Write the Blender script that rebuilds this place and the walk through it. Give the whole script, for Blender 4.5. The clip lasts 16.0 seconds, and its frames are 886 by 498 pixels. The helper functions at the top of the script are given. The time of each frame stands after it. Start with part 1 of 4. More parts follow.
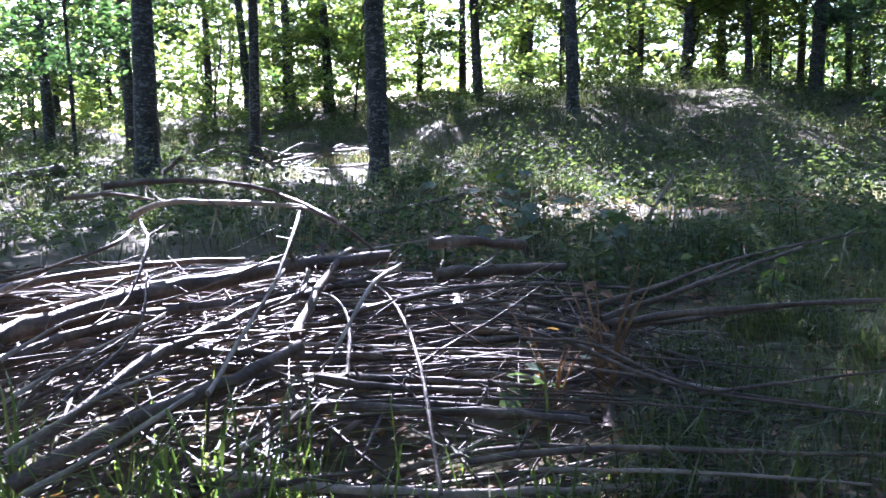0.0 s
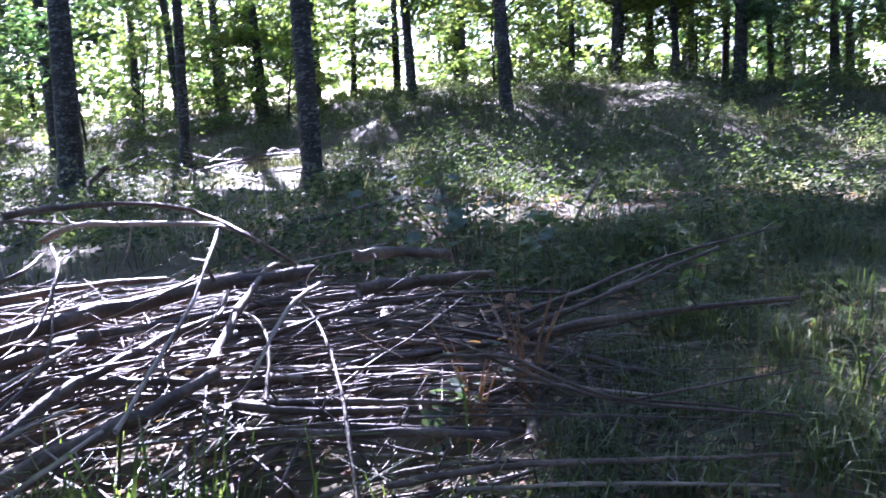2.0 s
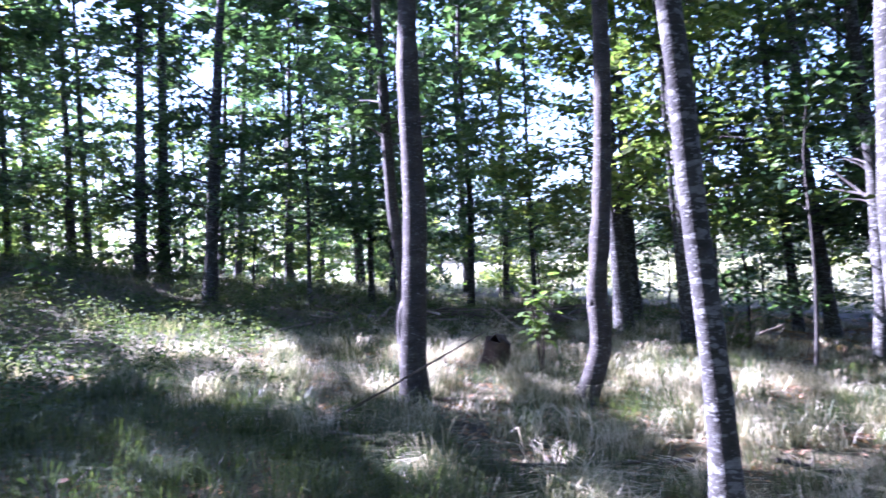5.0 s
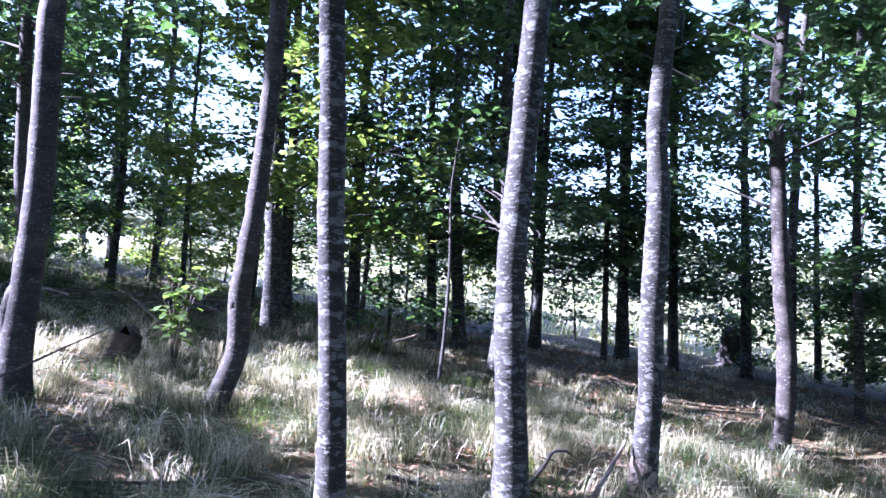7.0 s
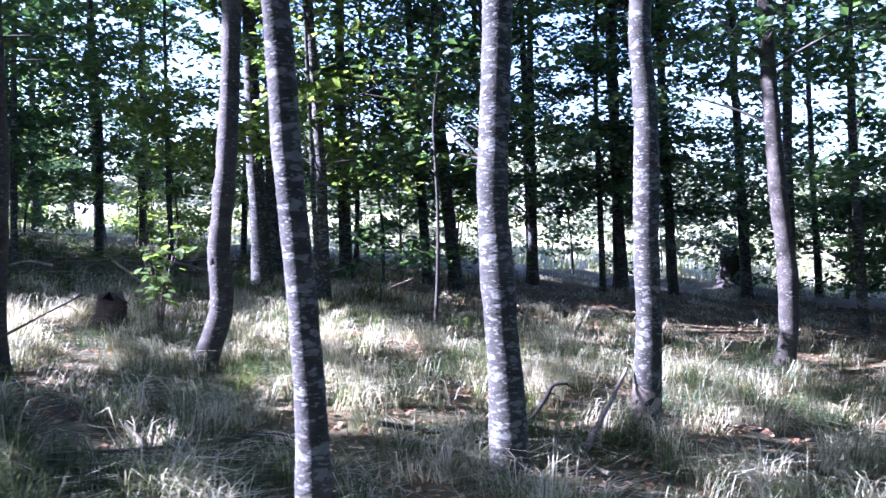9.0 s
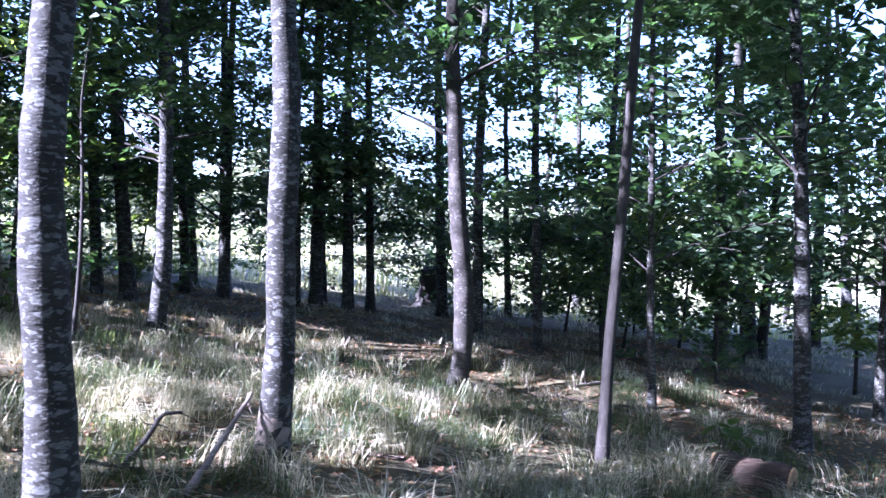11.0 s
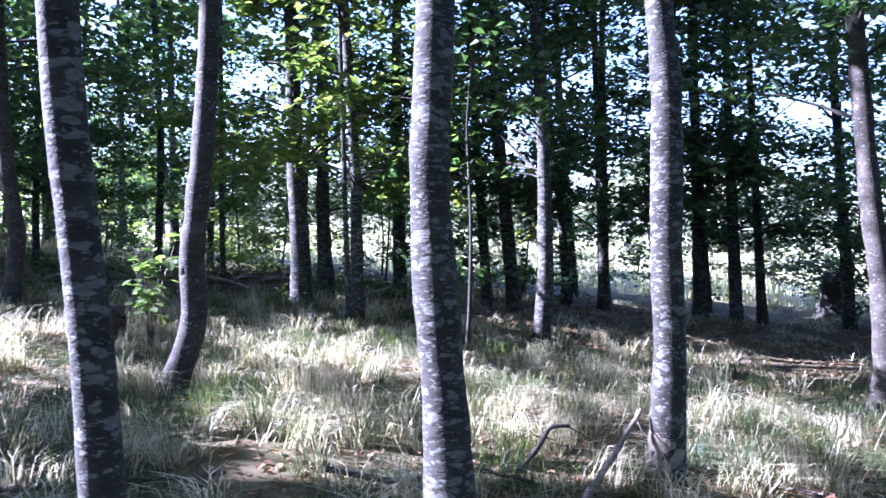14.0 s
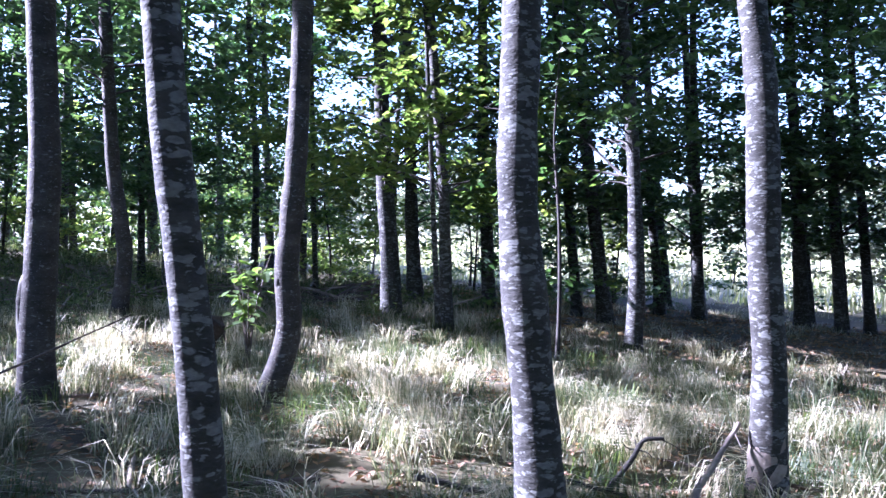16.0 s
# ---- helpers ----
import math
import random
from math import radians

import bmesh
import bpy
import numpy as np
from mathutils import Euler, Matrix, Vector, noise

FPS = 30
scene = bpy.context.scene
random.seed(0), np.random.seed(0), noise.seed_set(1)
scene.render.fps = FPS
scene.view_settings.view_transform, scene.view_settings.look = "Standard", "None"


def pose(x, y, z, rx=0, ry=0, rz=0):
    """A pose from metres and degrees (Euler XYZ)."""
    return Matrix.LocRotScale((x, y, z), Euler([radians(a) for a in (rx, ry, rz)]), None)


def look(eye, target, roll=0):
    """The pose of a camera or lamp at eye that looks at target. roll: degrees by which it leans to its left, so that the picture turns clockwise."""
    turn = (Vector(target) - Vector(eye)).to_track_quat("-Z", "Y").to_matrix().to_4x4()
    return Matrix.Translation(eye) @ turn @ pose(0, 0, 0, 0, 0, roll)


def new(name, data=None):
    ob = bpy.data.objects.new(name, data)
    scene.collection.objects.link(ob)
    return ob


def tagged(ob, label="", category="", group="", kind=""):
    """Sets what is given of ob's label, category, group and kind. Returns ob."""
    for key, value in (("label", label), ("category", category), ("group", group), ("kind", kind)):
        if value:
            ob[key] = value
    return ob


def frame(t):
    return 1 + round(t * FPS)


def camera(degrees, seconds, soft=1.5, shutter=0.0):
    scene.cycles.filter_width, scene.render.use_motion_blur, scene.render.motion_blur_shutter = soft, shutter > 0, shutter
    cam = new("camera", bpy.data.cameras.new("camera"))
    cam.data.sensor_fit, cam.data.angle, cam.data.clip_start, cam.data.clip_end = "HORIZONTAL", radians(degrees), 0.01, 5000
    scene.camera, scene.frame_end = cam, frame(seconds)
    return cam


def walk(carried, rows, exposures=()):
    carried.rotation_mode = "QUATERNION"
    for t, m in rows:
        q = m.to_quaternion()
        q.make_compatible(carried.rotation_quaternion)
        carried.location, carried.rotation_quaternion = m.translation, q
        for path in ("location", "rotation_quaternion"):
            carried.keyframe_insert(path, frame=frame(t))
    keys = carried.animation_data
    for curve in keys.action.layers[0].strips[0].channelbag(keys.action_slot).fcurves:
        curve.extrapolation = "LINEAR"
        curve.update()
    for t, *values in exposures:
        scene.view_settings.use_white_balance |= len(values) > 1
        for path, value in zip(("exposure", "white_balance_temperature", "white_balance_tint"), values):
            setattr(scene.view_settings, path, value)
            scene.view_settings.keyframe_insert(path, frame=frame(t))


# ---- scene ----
cam = camera(58.2, 16.0, soft=1.5, shutter=0.25)
PATH = [
    (0, (0.137, 0.044, 1.347), (-0.026, 1.816, 1.077), -1.2),
    (0.5, (0.121, 0.023, 1.345), (-0.111, 1.781, 1.037), -1.8),
    (1, (0.153, 0.048, 1.348), (-0.092, 1.798, 1.009), -2),
    (1.5, (0.217, 0.084, 1.384), (0.005, 1.841, 1.056), -1.9),
    (2, (0.239, 0.075, 1.421), (0.203, 1.851, 1.138), -2.7),
    (2.5, (0.270, 0.061, 1.462), (0.367, 1.852, 1.306), -2.8),
    (3, (0.336, 0.024, 1.488), (0.756, 1.773, 1.409), -2.8),
    (3.5, (0.378, -0.126, 1.546), (1.091, 1.526, 1.517), -2.4),
    (4, (0.411, -0.273, 1.582), (1.343, 1.267, 1.589), -2.3),
    (4.5, (0.397, -0.440, 1.603), (1.532, 0.957, 1.639), -1.2),
    (5, (0.394, -0.474, 1.616), (1.758, 0.700, 1.666), -0.8),
    (7.3, (0.622, -0.512, 1.809), (2.353, -0.020, 1.860), 6),
    (7.5, (0.622, -0.510, 1.796), (2.357, -0.032, 1.845), 5.8),
    (8, (0.545, -0.427, 1.787), (2.274, 0.073, 1.811), 0.2),
    (8.5, (0.642, -0.387, 1.737), (2.365, 0.128, 1.678), 0.6),
    (9, (0.944, -0.535, 1.739), (2.669, -0.028, 1.668), 1.2),
    (9.5, (1.240, -0.677, 1.766), (2.989, -0.257, 1.700), 1.8),
    (10, (1.479, -0.795, 1.739), (3.272, -0.659, 1.689), 2.9),
    (10.2, (1.572, -0.859, 1.711), (3.371, -0.861, 1.693), 2.8),
    (12.3, (2.434, -1.350, 1.619), (4.229, -1.472, 1.620), 4.6),
    (12.5, (2.426, -1.329, 1.617), (4.226, -1.402, 1.618), 4.5),
    (13, (2.414, -1.197, 1.613), (4.199, -0.964, 1.596), 3.8),
    (13.5, (2.368, -1.057, 1.606), (4.068, -0.465, 1.590), 2.8),
    (14, (2.335, -1.024, 1.598), (3.983, -0.302, 1.578), 1.7),
    (14.5, (2.297, -1.012, 1.591), (3.898, -0.190, 1.575), 1.1),
    (15, (2.300, -1.016, 1.589), (3.870, -0.137, 1.577), 1),
    (15.5, (2.315, -1.014, 1.599), (3.869, -0.106, 1.591), 1),
    (16, (2.318, -1.030, 1.599), (3.877, -0.130, 1.597), 1.1),
]
EXPOSURE = [(0.0, 4.0, 5250, 32), (2.0, 4.0, 5100, 40), (3.5, 3.65, 4950, 45), (5.0, 3.9, 4950, 44), (8.0, 3.75, 4900, 38), (16.0, 3.7, 4880, 37)]
walk(cam, [(t, look(eye, target, roll)) for t, eye, target, roll in PATH], EXPOSURE)

# ---- daylight: a low sun ahead of the first view, to its left ----
SUN_AZ, SUN_EL = radians(19), radians(31)
TO_SUN = Vector((-math.sin(SUN_AZ) * math.cos(SUN_EL), math.cos(SUN_AZ) * math.cos(SUN_EL), math.sin(SUN_EL)))
world = bpy.data.worlds.new("world")
scene.world = world
world.use_nodes = True
sky = world.node_tree.nodes.new("ShaderNodeTexSky")
sky.sky_type, sky.sun_disc = "NISHITA", False
sky.sun_elevation, sky.sun_rotation = SUN_EL, -SUN_AZ
world.node_tree.nodes["Background"].inputs["Strength"].default_value = 0.055
world.node_tree.links.new(sky.outputs["Color"], world.node_tree.nodes["Background"].inputs["Color"])
sun = new("sun", bpy.data.lights.new("sun", "SUN"))
sun.data.energy, sun.data.angle, sun.data.color = 5.0, radians(0.5), (1.0, 0.94, 0.86)
sun.matrix_world = look(tuple(TO_SUN * 60), (0, 0, 0))


# ---- materials ----
def shade(name, colors, scale=4.0, rough=0.85, bump=0.3, stretch=(1, 1, 1), fine=40.0, islands=0.0, through_light=0.0, spec=0.3, tint=(1.9, 2.1, 0.9)):
    """A surface whose colour wanders between the given colours at two scales, with relief."""
    m = bpy.data.materials.new(name)
    m.use_nodes = True
    nt = m.node_tree
    bsdf = nt.nodes["Principled BSDF"]
    bsdf.inputs["Roughness"].default_value = rough
    bsdf.inputs["Specular IOR Level"].default_value = spec
    tc = nt.nodes.new("ShaderNodeTexCoord")
    mp = nt.nodes.new("ShaderNodeMapping")
    mp.inputs["Scale"].default_value = stretch
    nt.links.new(tc.outputs["Object"], mp.inputs["Vector"])
    n1 = nt.nodes.new("ShaderNodeTexNoise")
    n1.inputs["Scale"].default_value, n1.inputs["Detail"].default_value = scale, 6
    n2 = nt.nodes.new("ShaderNodeTexNoise")
    n2.inputs["Scale"].default_value, n2.inputs["Detail"].default_value = fine, 4
    for n in (n1, n2):
        nt.links.new(mp.outputs["Vector"], n.inputs["Vector"])
    mixed = nt.nodes.new("ShaderNodeMath")
    mixed.operation = "MULTIPLY_ADD"
    nt.links.new(n2.outputs["Fac"], mixed.inputs[0])
    mixed.inputs[1].default_value = 0.5
    nt.links.new(n1.outputs["Fac"], mixed.inputs[2])
    last = mixed.outputs[0]
    shift = -0.25
    if islands:
        geo = nt.nodes.new("ShaderNodeNewGeometry")
        add = nt.nodes.new("ShaderNodeMath")
        add.operation = "MULTIPLY_ADD"
        nt.links.new(geo.outputs["Random Per Island"], add.inputs[0])
        add.inputs[1].default_value = islands
        nt.links.new(last, add.inputs[2])
        last = add.outputs[0]
        shift -= islands / 2
    off = nt.nodes.new("ShaderNodeMath")
    off.operation = "ADD"
    nt.links.new(last, off.inputs[0])
    off.inputs[1].default_value = shift
    ramp = nt.nodes.new("ShaderNodeValToRGB")
    nt.links.new(off.outputs[0], ramp.inputs["Fac"])
    els = ramp.color_ramp.elements
    while len(els) < len(colors):
        els.new(0.5)
    for i, (el, c) in enumerate(zip(els, colors)):
        el.position = 0.28 + 0.44 * i / (len(colors) - 1)
        el.color = (*c, 1)
    nt.links.new(ramp.outputs["Color"], bsdf.inputs["Base Color"])
    if bump:
        b = nt.nodes.new("ShaderNodeBump")
        b.inputs["Strength"].default_value, b.inputs["Distance"].default_value = bump, 0.02
        nt.links.new(mixed.outputs[0], b.inputs["Height"])
        nt.links.new(b.outputs["Normal"], bsdf.inputs["Normal"])
    if through_light:
        tr = nt.nodes.new("ShaderNodeBsdfTranslucent")
        lit = nt.nodes.new("ShaderNodeMix")
        lit.data_type, lit.blend_type = "RGBA", "MULTIPLY"
        lit.inputs["Factor"].default_value = 1.0
        nt.links.new(ramp.outputs["Color"], lit.inputs["A"])
        lit.inputs["B"].default_value = (*tint, 1)
        nt.links.new(lit.outputs["Result"], tr.inputs["Color"])
        mix = nt.nodes.new("ShaderNodeMixShader")
        mix.inputs["Fac"].default_value = through_light
        nt.links.new(bsdf.outputs["BSDF"], mix.inputs[1])
        nt.links.new(tr.outputs["BSDF"], mix.inputs[2])
        nt.links.new(mix.outputs["Shader"], nt.nodes["Material Output"].inputs["Surface"])
    return m


def spotted_bark(name, dark, width, pale, cover):
    """Dark grey-brown bark with pale lichen blotches, wider than high, of the given width, in loose bands."""
    m = shade(name, dark, scale=5, fine=34, bump=0.6, stretch=(1, 1, 2.2))
    nt = m.node_tree
    bsdf = nt.nodes["Principled BSDF"]
    base = bsdf.inputs["Base Color"].links[0].from_socket
    mp = [n for n in nt.nodes if n.bl_idname == "ShaderNodeMapping"][0]
    info = nt.nodes.new("ShaderNodeObjectInfo")
    own = nt.nodes.new("ShaderNodeVectorMath")
    own.operation = "MULTIPLY_ADD"
    nt.links.new(info.outputs["Random"], own.inputs[0])
    own.inputs[1].default_value = (9, 7, 5)
    nt.links.new(mp.outputs["Vector"], own.inputs[2])
    warp = nt.nodes.new("ShaderNodeTexNoise")
    warp.inputs["Scale"].default_value, warp.inputs["Detail"].default_value = 0.8 / width, 4
    nt.links.new(own.outputs[0], warp.inputs["Vector"])
    bent = nt.nodes.new("ShaderNodeVectorMath")
    bent.operation = "MULTIPLY_ADD"
    nt.links.new(warp.outputs["Color"], bent.inputs[0])
    bent.inputs[1].default_value = (2.2 * width,) * 3
    nt.links.new(own.outputs[0], bent.inputs[2])

    def blotches(cell, share):
        vor = nt.nodes.new("ShaderNodeTexVoronoi")
        vor.inputs["Scale"].default_value = 1 / cell
        nt.links.new(bent.outputs[0], vor.inputs["Vector"])
        band = nt.nodes.new("ShaderNodeTexNoise")
        band.inputs["Scale"].default_value, band.inputs["Detail"].default_value = 0.16 / cell, 2
        nt.links.new(own.outputs[0], band.inputs["Vector"])
        tone = nt.nodes.new("ShaderNodeSeparateColor")
        nt.links.new(vor.outputs["Color"], tone.inputs["Color"])
        size = nt.nodes.new("ShaderNodeMath")
        size.operation = "MULTIPLY"
        nt.links.new(tone.outputs["Red"], size.inputs[0])
        nt.links.new(band.outputs["Fac"], size.inputs[1])
        gap = nt.nodes.new("ShaderNodeMath")
        gap.operation = "MULTIPLY_ADD"
        nt.links.new(size.outputs[0], gap.inputs[0])
        gap.inputs[1].default_value = share
        minus = nt.nodes.new("ShaderNodeMath")
        minus.operation = "MULTIPLY"
        nt.links.new(vor.outputs["Distance"], minus.inputs[0])
        minus.inputs[1].default_value = -1.0
        nt.links.new(minus.outputs[0], gap.inputs[2])
        edge = nt.nodes.new("ShaderNodeMapRange")
        edge.inputs["From Min"].default_value, edge.inputs["From Max"].default_value = 0.0, 0.12
        nt.links.new(gap.outputs[0], edge.inputs["Value"])
        return edge.outputs["Result"]

    both = nt.nodes.new("ShaderNodeMath")
    both.operation = "MAXIMUM"
    nt.links.new(blotches(width, cover), both.inputs[0])
    nt.links.new(blotches(width * 0.45, cover * 0.75), both.inputs[1])
    tint = nt.nodes.new("ShaderNodeTexNoise")
    tint.inputs["Scale"].default_value, tint.inputs["Detail"].default_value = 30, 4
    nt.links.new(own.outputs[0], tint.inputs["Vector"])
    skin = nt.nodes.new("ShaderNodeValToRGB")
    skin.color_ramp.elements[0].position, skin.color_ramp.elements[1].position = 0.35, 0.65
    skin.color_ramp.elements[0].color, skin.color_ramp.elements[1].color = (*(0.6 * c for c in pale), 1), (*pale, 1)
    nt.links.new(tint.outputs["Fac"], skin.inputs["Fac"])
    mix = nt.nodes.new("ShaderNodeMix")
    mix.data_type = "RGBA"
    nt.links.new(both.outputs[0], mix.inputs["Factor"])
    nt.links.new(base, mix.inputs["A"])
    nt.links.new(skin.outputs["Color"], mix.inputs["B"])
    nt.links.new(mix.outputs["Result"], bsdf.inputs["Base Color"])
    return m


BARK_SPOT = spotted_bark("bark_spotted", [(0.014, 0.013, 0.011), (0.026, 0.025, 0.021), (0.045, 0.043, 0.037)], 0.085, (0.13, 0.132, 0.122), 1.3)
BARK_PLAIN = spotted_bark("bark_plain", [(0.017, 0.015, 0.012), (0.032, 0.028, 0.023), (0.06, 0.052, 0.043)], 0.05, (0.13, 0.127, 0.116), 0.85)
BARK = shade("bark", [(0.016, 0.014, 0.012), (0.034, 0.03, 0.026), (0.07, 0.062, 0.053)], scale=3, fine=26, bump=0.6, stretch=(1, 1, 0.5))
LEAF = shade("leaf", [(0.028, 0.054, 0.026), (0.048, 0.084, 0.037), (0.082, 0.122, 0.048)], scale=0.6, fine=6, bump=0, rough=0.5, islands=0.5, through_light=0.4, spec=0.45, tint=(1.5, 1.8, 0.9))
# lighter copy of the leaf; on trees its colour stands in for sun shining through
LEAF_PALE_LIT = shade("leaf_pale_lit", [(0.06, 0.1, 0.028), (0.1, 0.145, 0.04), (0.16, 0.185, 0.06)], scale=0.8, fine=6, bump=0, rough=0.55, islands=0.5, through_light=0.55, spec=0.4, tint=(1.7, 1.8, 0.9))
LEAF_LOW = shade("leaf_low", [(0.03, 0.046, 0.022), (0.055, 0.08, 0.036), (0.11, 0.135, 0.06)], scale=1.5, fine=8, bump=0, rough=0.75, islands=0.5, through_light=0.3, spec=0.15)
# far leaves: glare and haze of the open field painted in as paleness
LEAF_FAR_LIT = shade("leaf_far_lit", [(0.16, 0.19, 0.1), (0.25, 0.28, 0.17), (0.36, 0.37, 0.25)], scale=0.2, fine=2, bump=0, rough=0.7, islands=0.5)
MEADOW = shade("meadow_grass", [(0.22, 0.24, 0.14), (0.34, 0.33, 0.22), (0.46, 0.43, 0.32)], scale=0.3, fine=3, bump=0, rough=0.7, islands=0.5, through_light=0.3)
LEAF_DRY = shade("leaf_dry", [(0.1, 0.052, 0.03), (0.2, 0.115, 0.07), (0.34, 0.22, 0.14)], scale=2, fine=12, bump=0, rough=0.8, islands=0.6, through_light=0.25)
GRASS = shade("grass", [(0.07, 0.095, 0.04), (0.17, 0.18, 0.09), (0.42, 0.39, 0.27), (0.72, 0.66, 0.52)], scale=1.5, fine=7, bump=0, rough=0.55, islands=0.35, through_light=0.42, spec=0.4, tint=(1.25, 1.22, 0.98))
GRASS_ROUGH = shade("grass_rough", [(0.03, 0.045, 0.02), (0.06, 0.078, 0.035), (0.13, 0.135, 0.07), (0.3, 0.27, 0.17)], scale=0.8, fine=5, bump=0, rough=0.55, islands=0.35, through_light=0.4, spec=0.4, tint=(1.3, 1.35, 0.9))
GRASS_GREEN = shade("grass_green", [(0.026, 0.042, 0.018), (0.05, 0.07, 0.029), (0.1, 0.118, 0.05)], scale=0.9, fine=5, bump=0, rough=0.55, islands=0.5, through_light=0.4, spec=0.4)
DEADWOOD = shade("deadwood", [(0.028, 0.019, 0.013), (0.066, 0.047, 0.033), (0.15, 0.112, 0.08)], scale=5, fine=50, bump=0.5, rough=0.62, spec=0.35)
# pale barkless wood; in the brush pile its paleness also imitates sun highlights
PALEWOOD_LIT = shade("palewood_lit", [(0.11, 0.086, 0.063), (0.2, 0.162, 0.122), (0.34, 0.285, 0.22)], scale=6, fine=50, bump=0.4, rough=0.62, spec=0.35)
BAREWOOD = shade("barewood", [(0.1, 0.08, 0.065), (0.17, 0.14, 0.115), (0.26, 0.22, 0.18)], scale=7, fine=40, bump=0.4, rough=0.75)
CUTWOOD = shade("cutwood", [(0.2, 0.11, 0.05), (0.34, 0.2, 0.1), (0.45, 0.3, 0.17)], scale=6, fine=50, bump=0.3, rough=0.8)
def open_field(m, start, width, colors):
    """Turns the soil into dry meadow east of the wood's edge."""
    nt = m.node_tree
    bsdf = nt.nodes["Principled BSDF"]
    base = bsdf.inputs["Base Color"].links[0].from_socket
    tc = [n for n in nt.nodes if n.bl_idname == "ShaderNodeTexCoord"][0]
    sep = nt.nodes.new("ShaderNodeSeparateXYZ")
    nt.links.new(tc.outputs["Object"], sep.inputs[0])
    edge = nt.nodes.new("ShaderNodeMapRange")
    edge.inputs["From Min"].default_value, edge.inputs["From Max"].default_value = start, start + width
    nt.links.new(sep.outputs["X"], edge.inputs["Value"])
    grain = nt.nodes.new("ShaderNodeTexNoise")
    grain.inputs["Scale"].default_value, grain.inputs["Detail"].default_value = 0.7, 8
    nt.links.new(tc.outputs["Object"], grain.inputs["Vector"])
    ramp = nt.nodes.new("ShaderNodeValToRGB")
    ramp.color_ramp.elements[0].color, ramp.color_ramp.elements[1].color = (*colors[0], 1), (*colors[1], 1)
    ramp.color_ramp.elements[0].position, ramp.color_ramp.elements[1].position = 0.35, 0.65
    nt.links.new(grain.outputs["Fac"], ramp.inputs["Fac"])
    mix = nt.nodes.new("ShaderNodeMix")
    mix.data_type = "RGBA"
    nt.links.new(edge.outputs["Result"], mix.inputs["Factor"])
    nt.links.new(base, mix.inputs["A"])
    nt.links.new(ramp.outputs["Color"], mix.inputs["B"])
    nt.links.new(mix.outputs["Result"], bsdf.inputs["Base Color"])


REDBARK = shade("red_bark", [(0.022, 0.014, 0.01), (0.045, 0.03, 0.021), (0.09, 0.06, 0.042)], scale=6, fine=40, bump=0.6, rough=0.85)
SOIL = shade("soil", [(0.03, 0.026, 0.016), (0.07, 0.06, 0.03), (0.08, 0.068, 0.034), (0.11, 0.09, 0.05)], scale=0.9, fine=9, bump=0.8, rough=0.95)
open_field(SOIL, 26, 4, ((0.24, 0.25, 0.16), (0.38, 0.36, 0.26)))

# ---- geometry helpers ----
def step(t):
    t = np.clip(t, 0, 1)
    return t * t * (3 - 2 * t)


def rise(x, y):
    """Height of the ground, without its small bumps."""
    z = 0.05 * np.minimum(y, 8) + 0.025 * np.maximum(0, np.minimum(y, 30) - 8)
    hollow = 0.25 * np.exp(-((x - 12.2) / 1.6) ** 2 - ((y + 2.2) / 1.6) ** 2)
    bank = 1.5 * step((y - 12 - 5 * step((1 - x) / 6)) / 11) * np.exp(-(np.maximum(x - 4, 0) / 12) ** 2 - (np.minimum(x - 4, 0) / 26) ** 2)
    field = 0.045 * np.clip(x - 27, 0, 60) * step((x - 24) / 8)
    return np.maximum(z, -0.5) - hollow + bank + field


def bumps(x, y):
    return (0.035 * np.sin(1.9 * x + 0.7 * y) * np.sin(2.3 * y - 0.4 * x) + 0.025 * np.sin(4.7 * x + 1.3) * np.sin(4.1 * y + 0.8 * x)
            + 0.06 * np.sin(0.63 * x + 2) * np.sin(0.71 * y + 1)
            + 0.16 * step((y - 7) / 5) * np.sin(1.15 * x + 0.5 * y) * np.sin(0.95 * y - 0.6 * x + 1.2))


def ground_z(x, y):
    return rise(x, y) + bumps(x, y)


def gz(x, y):
    return float(ground_z(np.float64(x), np.float64(y)))


def mesh_from(name, verts, faces, material, smooth=False):
    """A mesh from arrays of vertices and of faces with equal numbers of corners."""
    me = bpy.data.meshes.new(name)
    n, k = faces.shape
    me.vertices.add(len(verts))
    me.vertices.foreach_set("co", np.asarray(verts, np.float32).ravel())
    me.loops.add(n * k)
    me.loops.foreach_set("vertex_index", faces.astype(np.int32).ravel())
    me.polygons.add(n)
    me.polygons.foreach_set("loop_start", np.arange(0, n * k, k, dtype=np.int32))
    me.polygons.foreach_set("use_smooth", np.full(n, smooth))
    me.materials.append(material)
    me.update()
    me.validate()
    return me


def child(name, me, parent, label=""):
    ob = new(name, me)
    ob.parent = parent
    return tagged(ob, label)


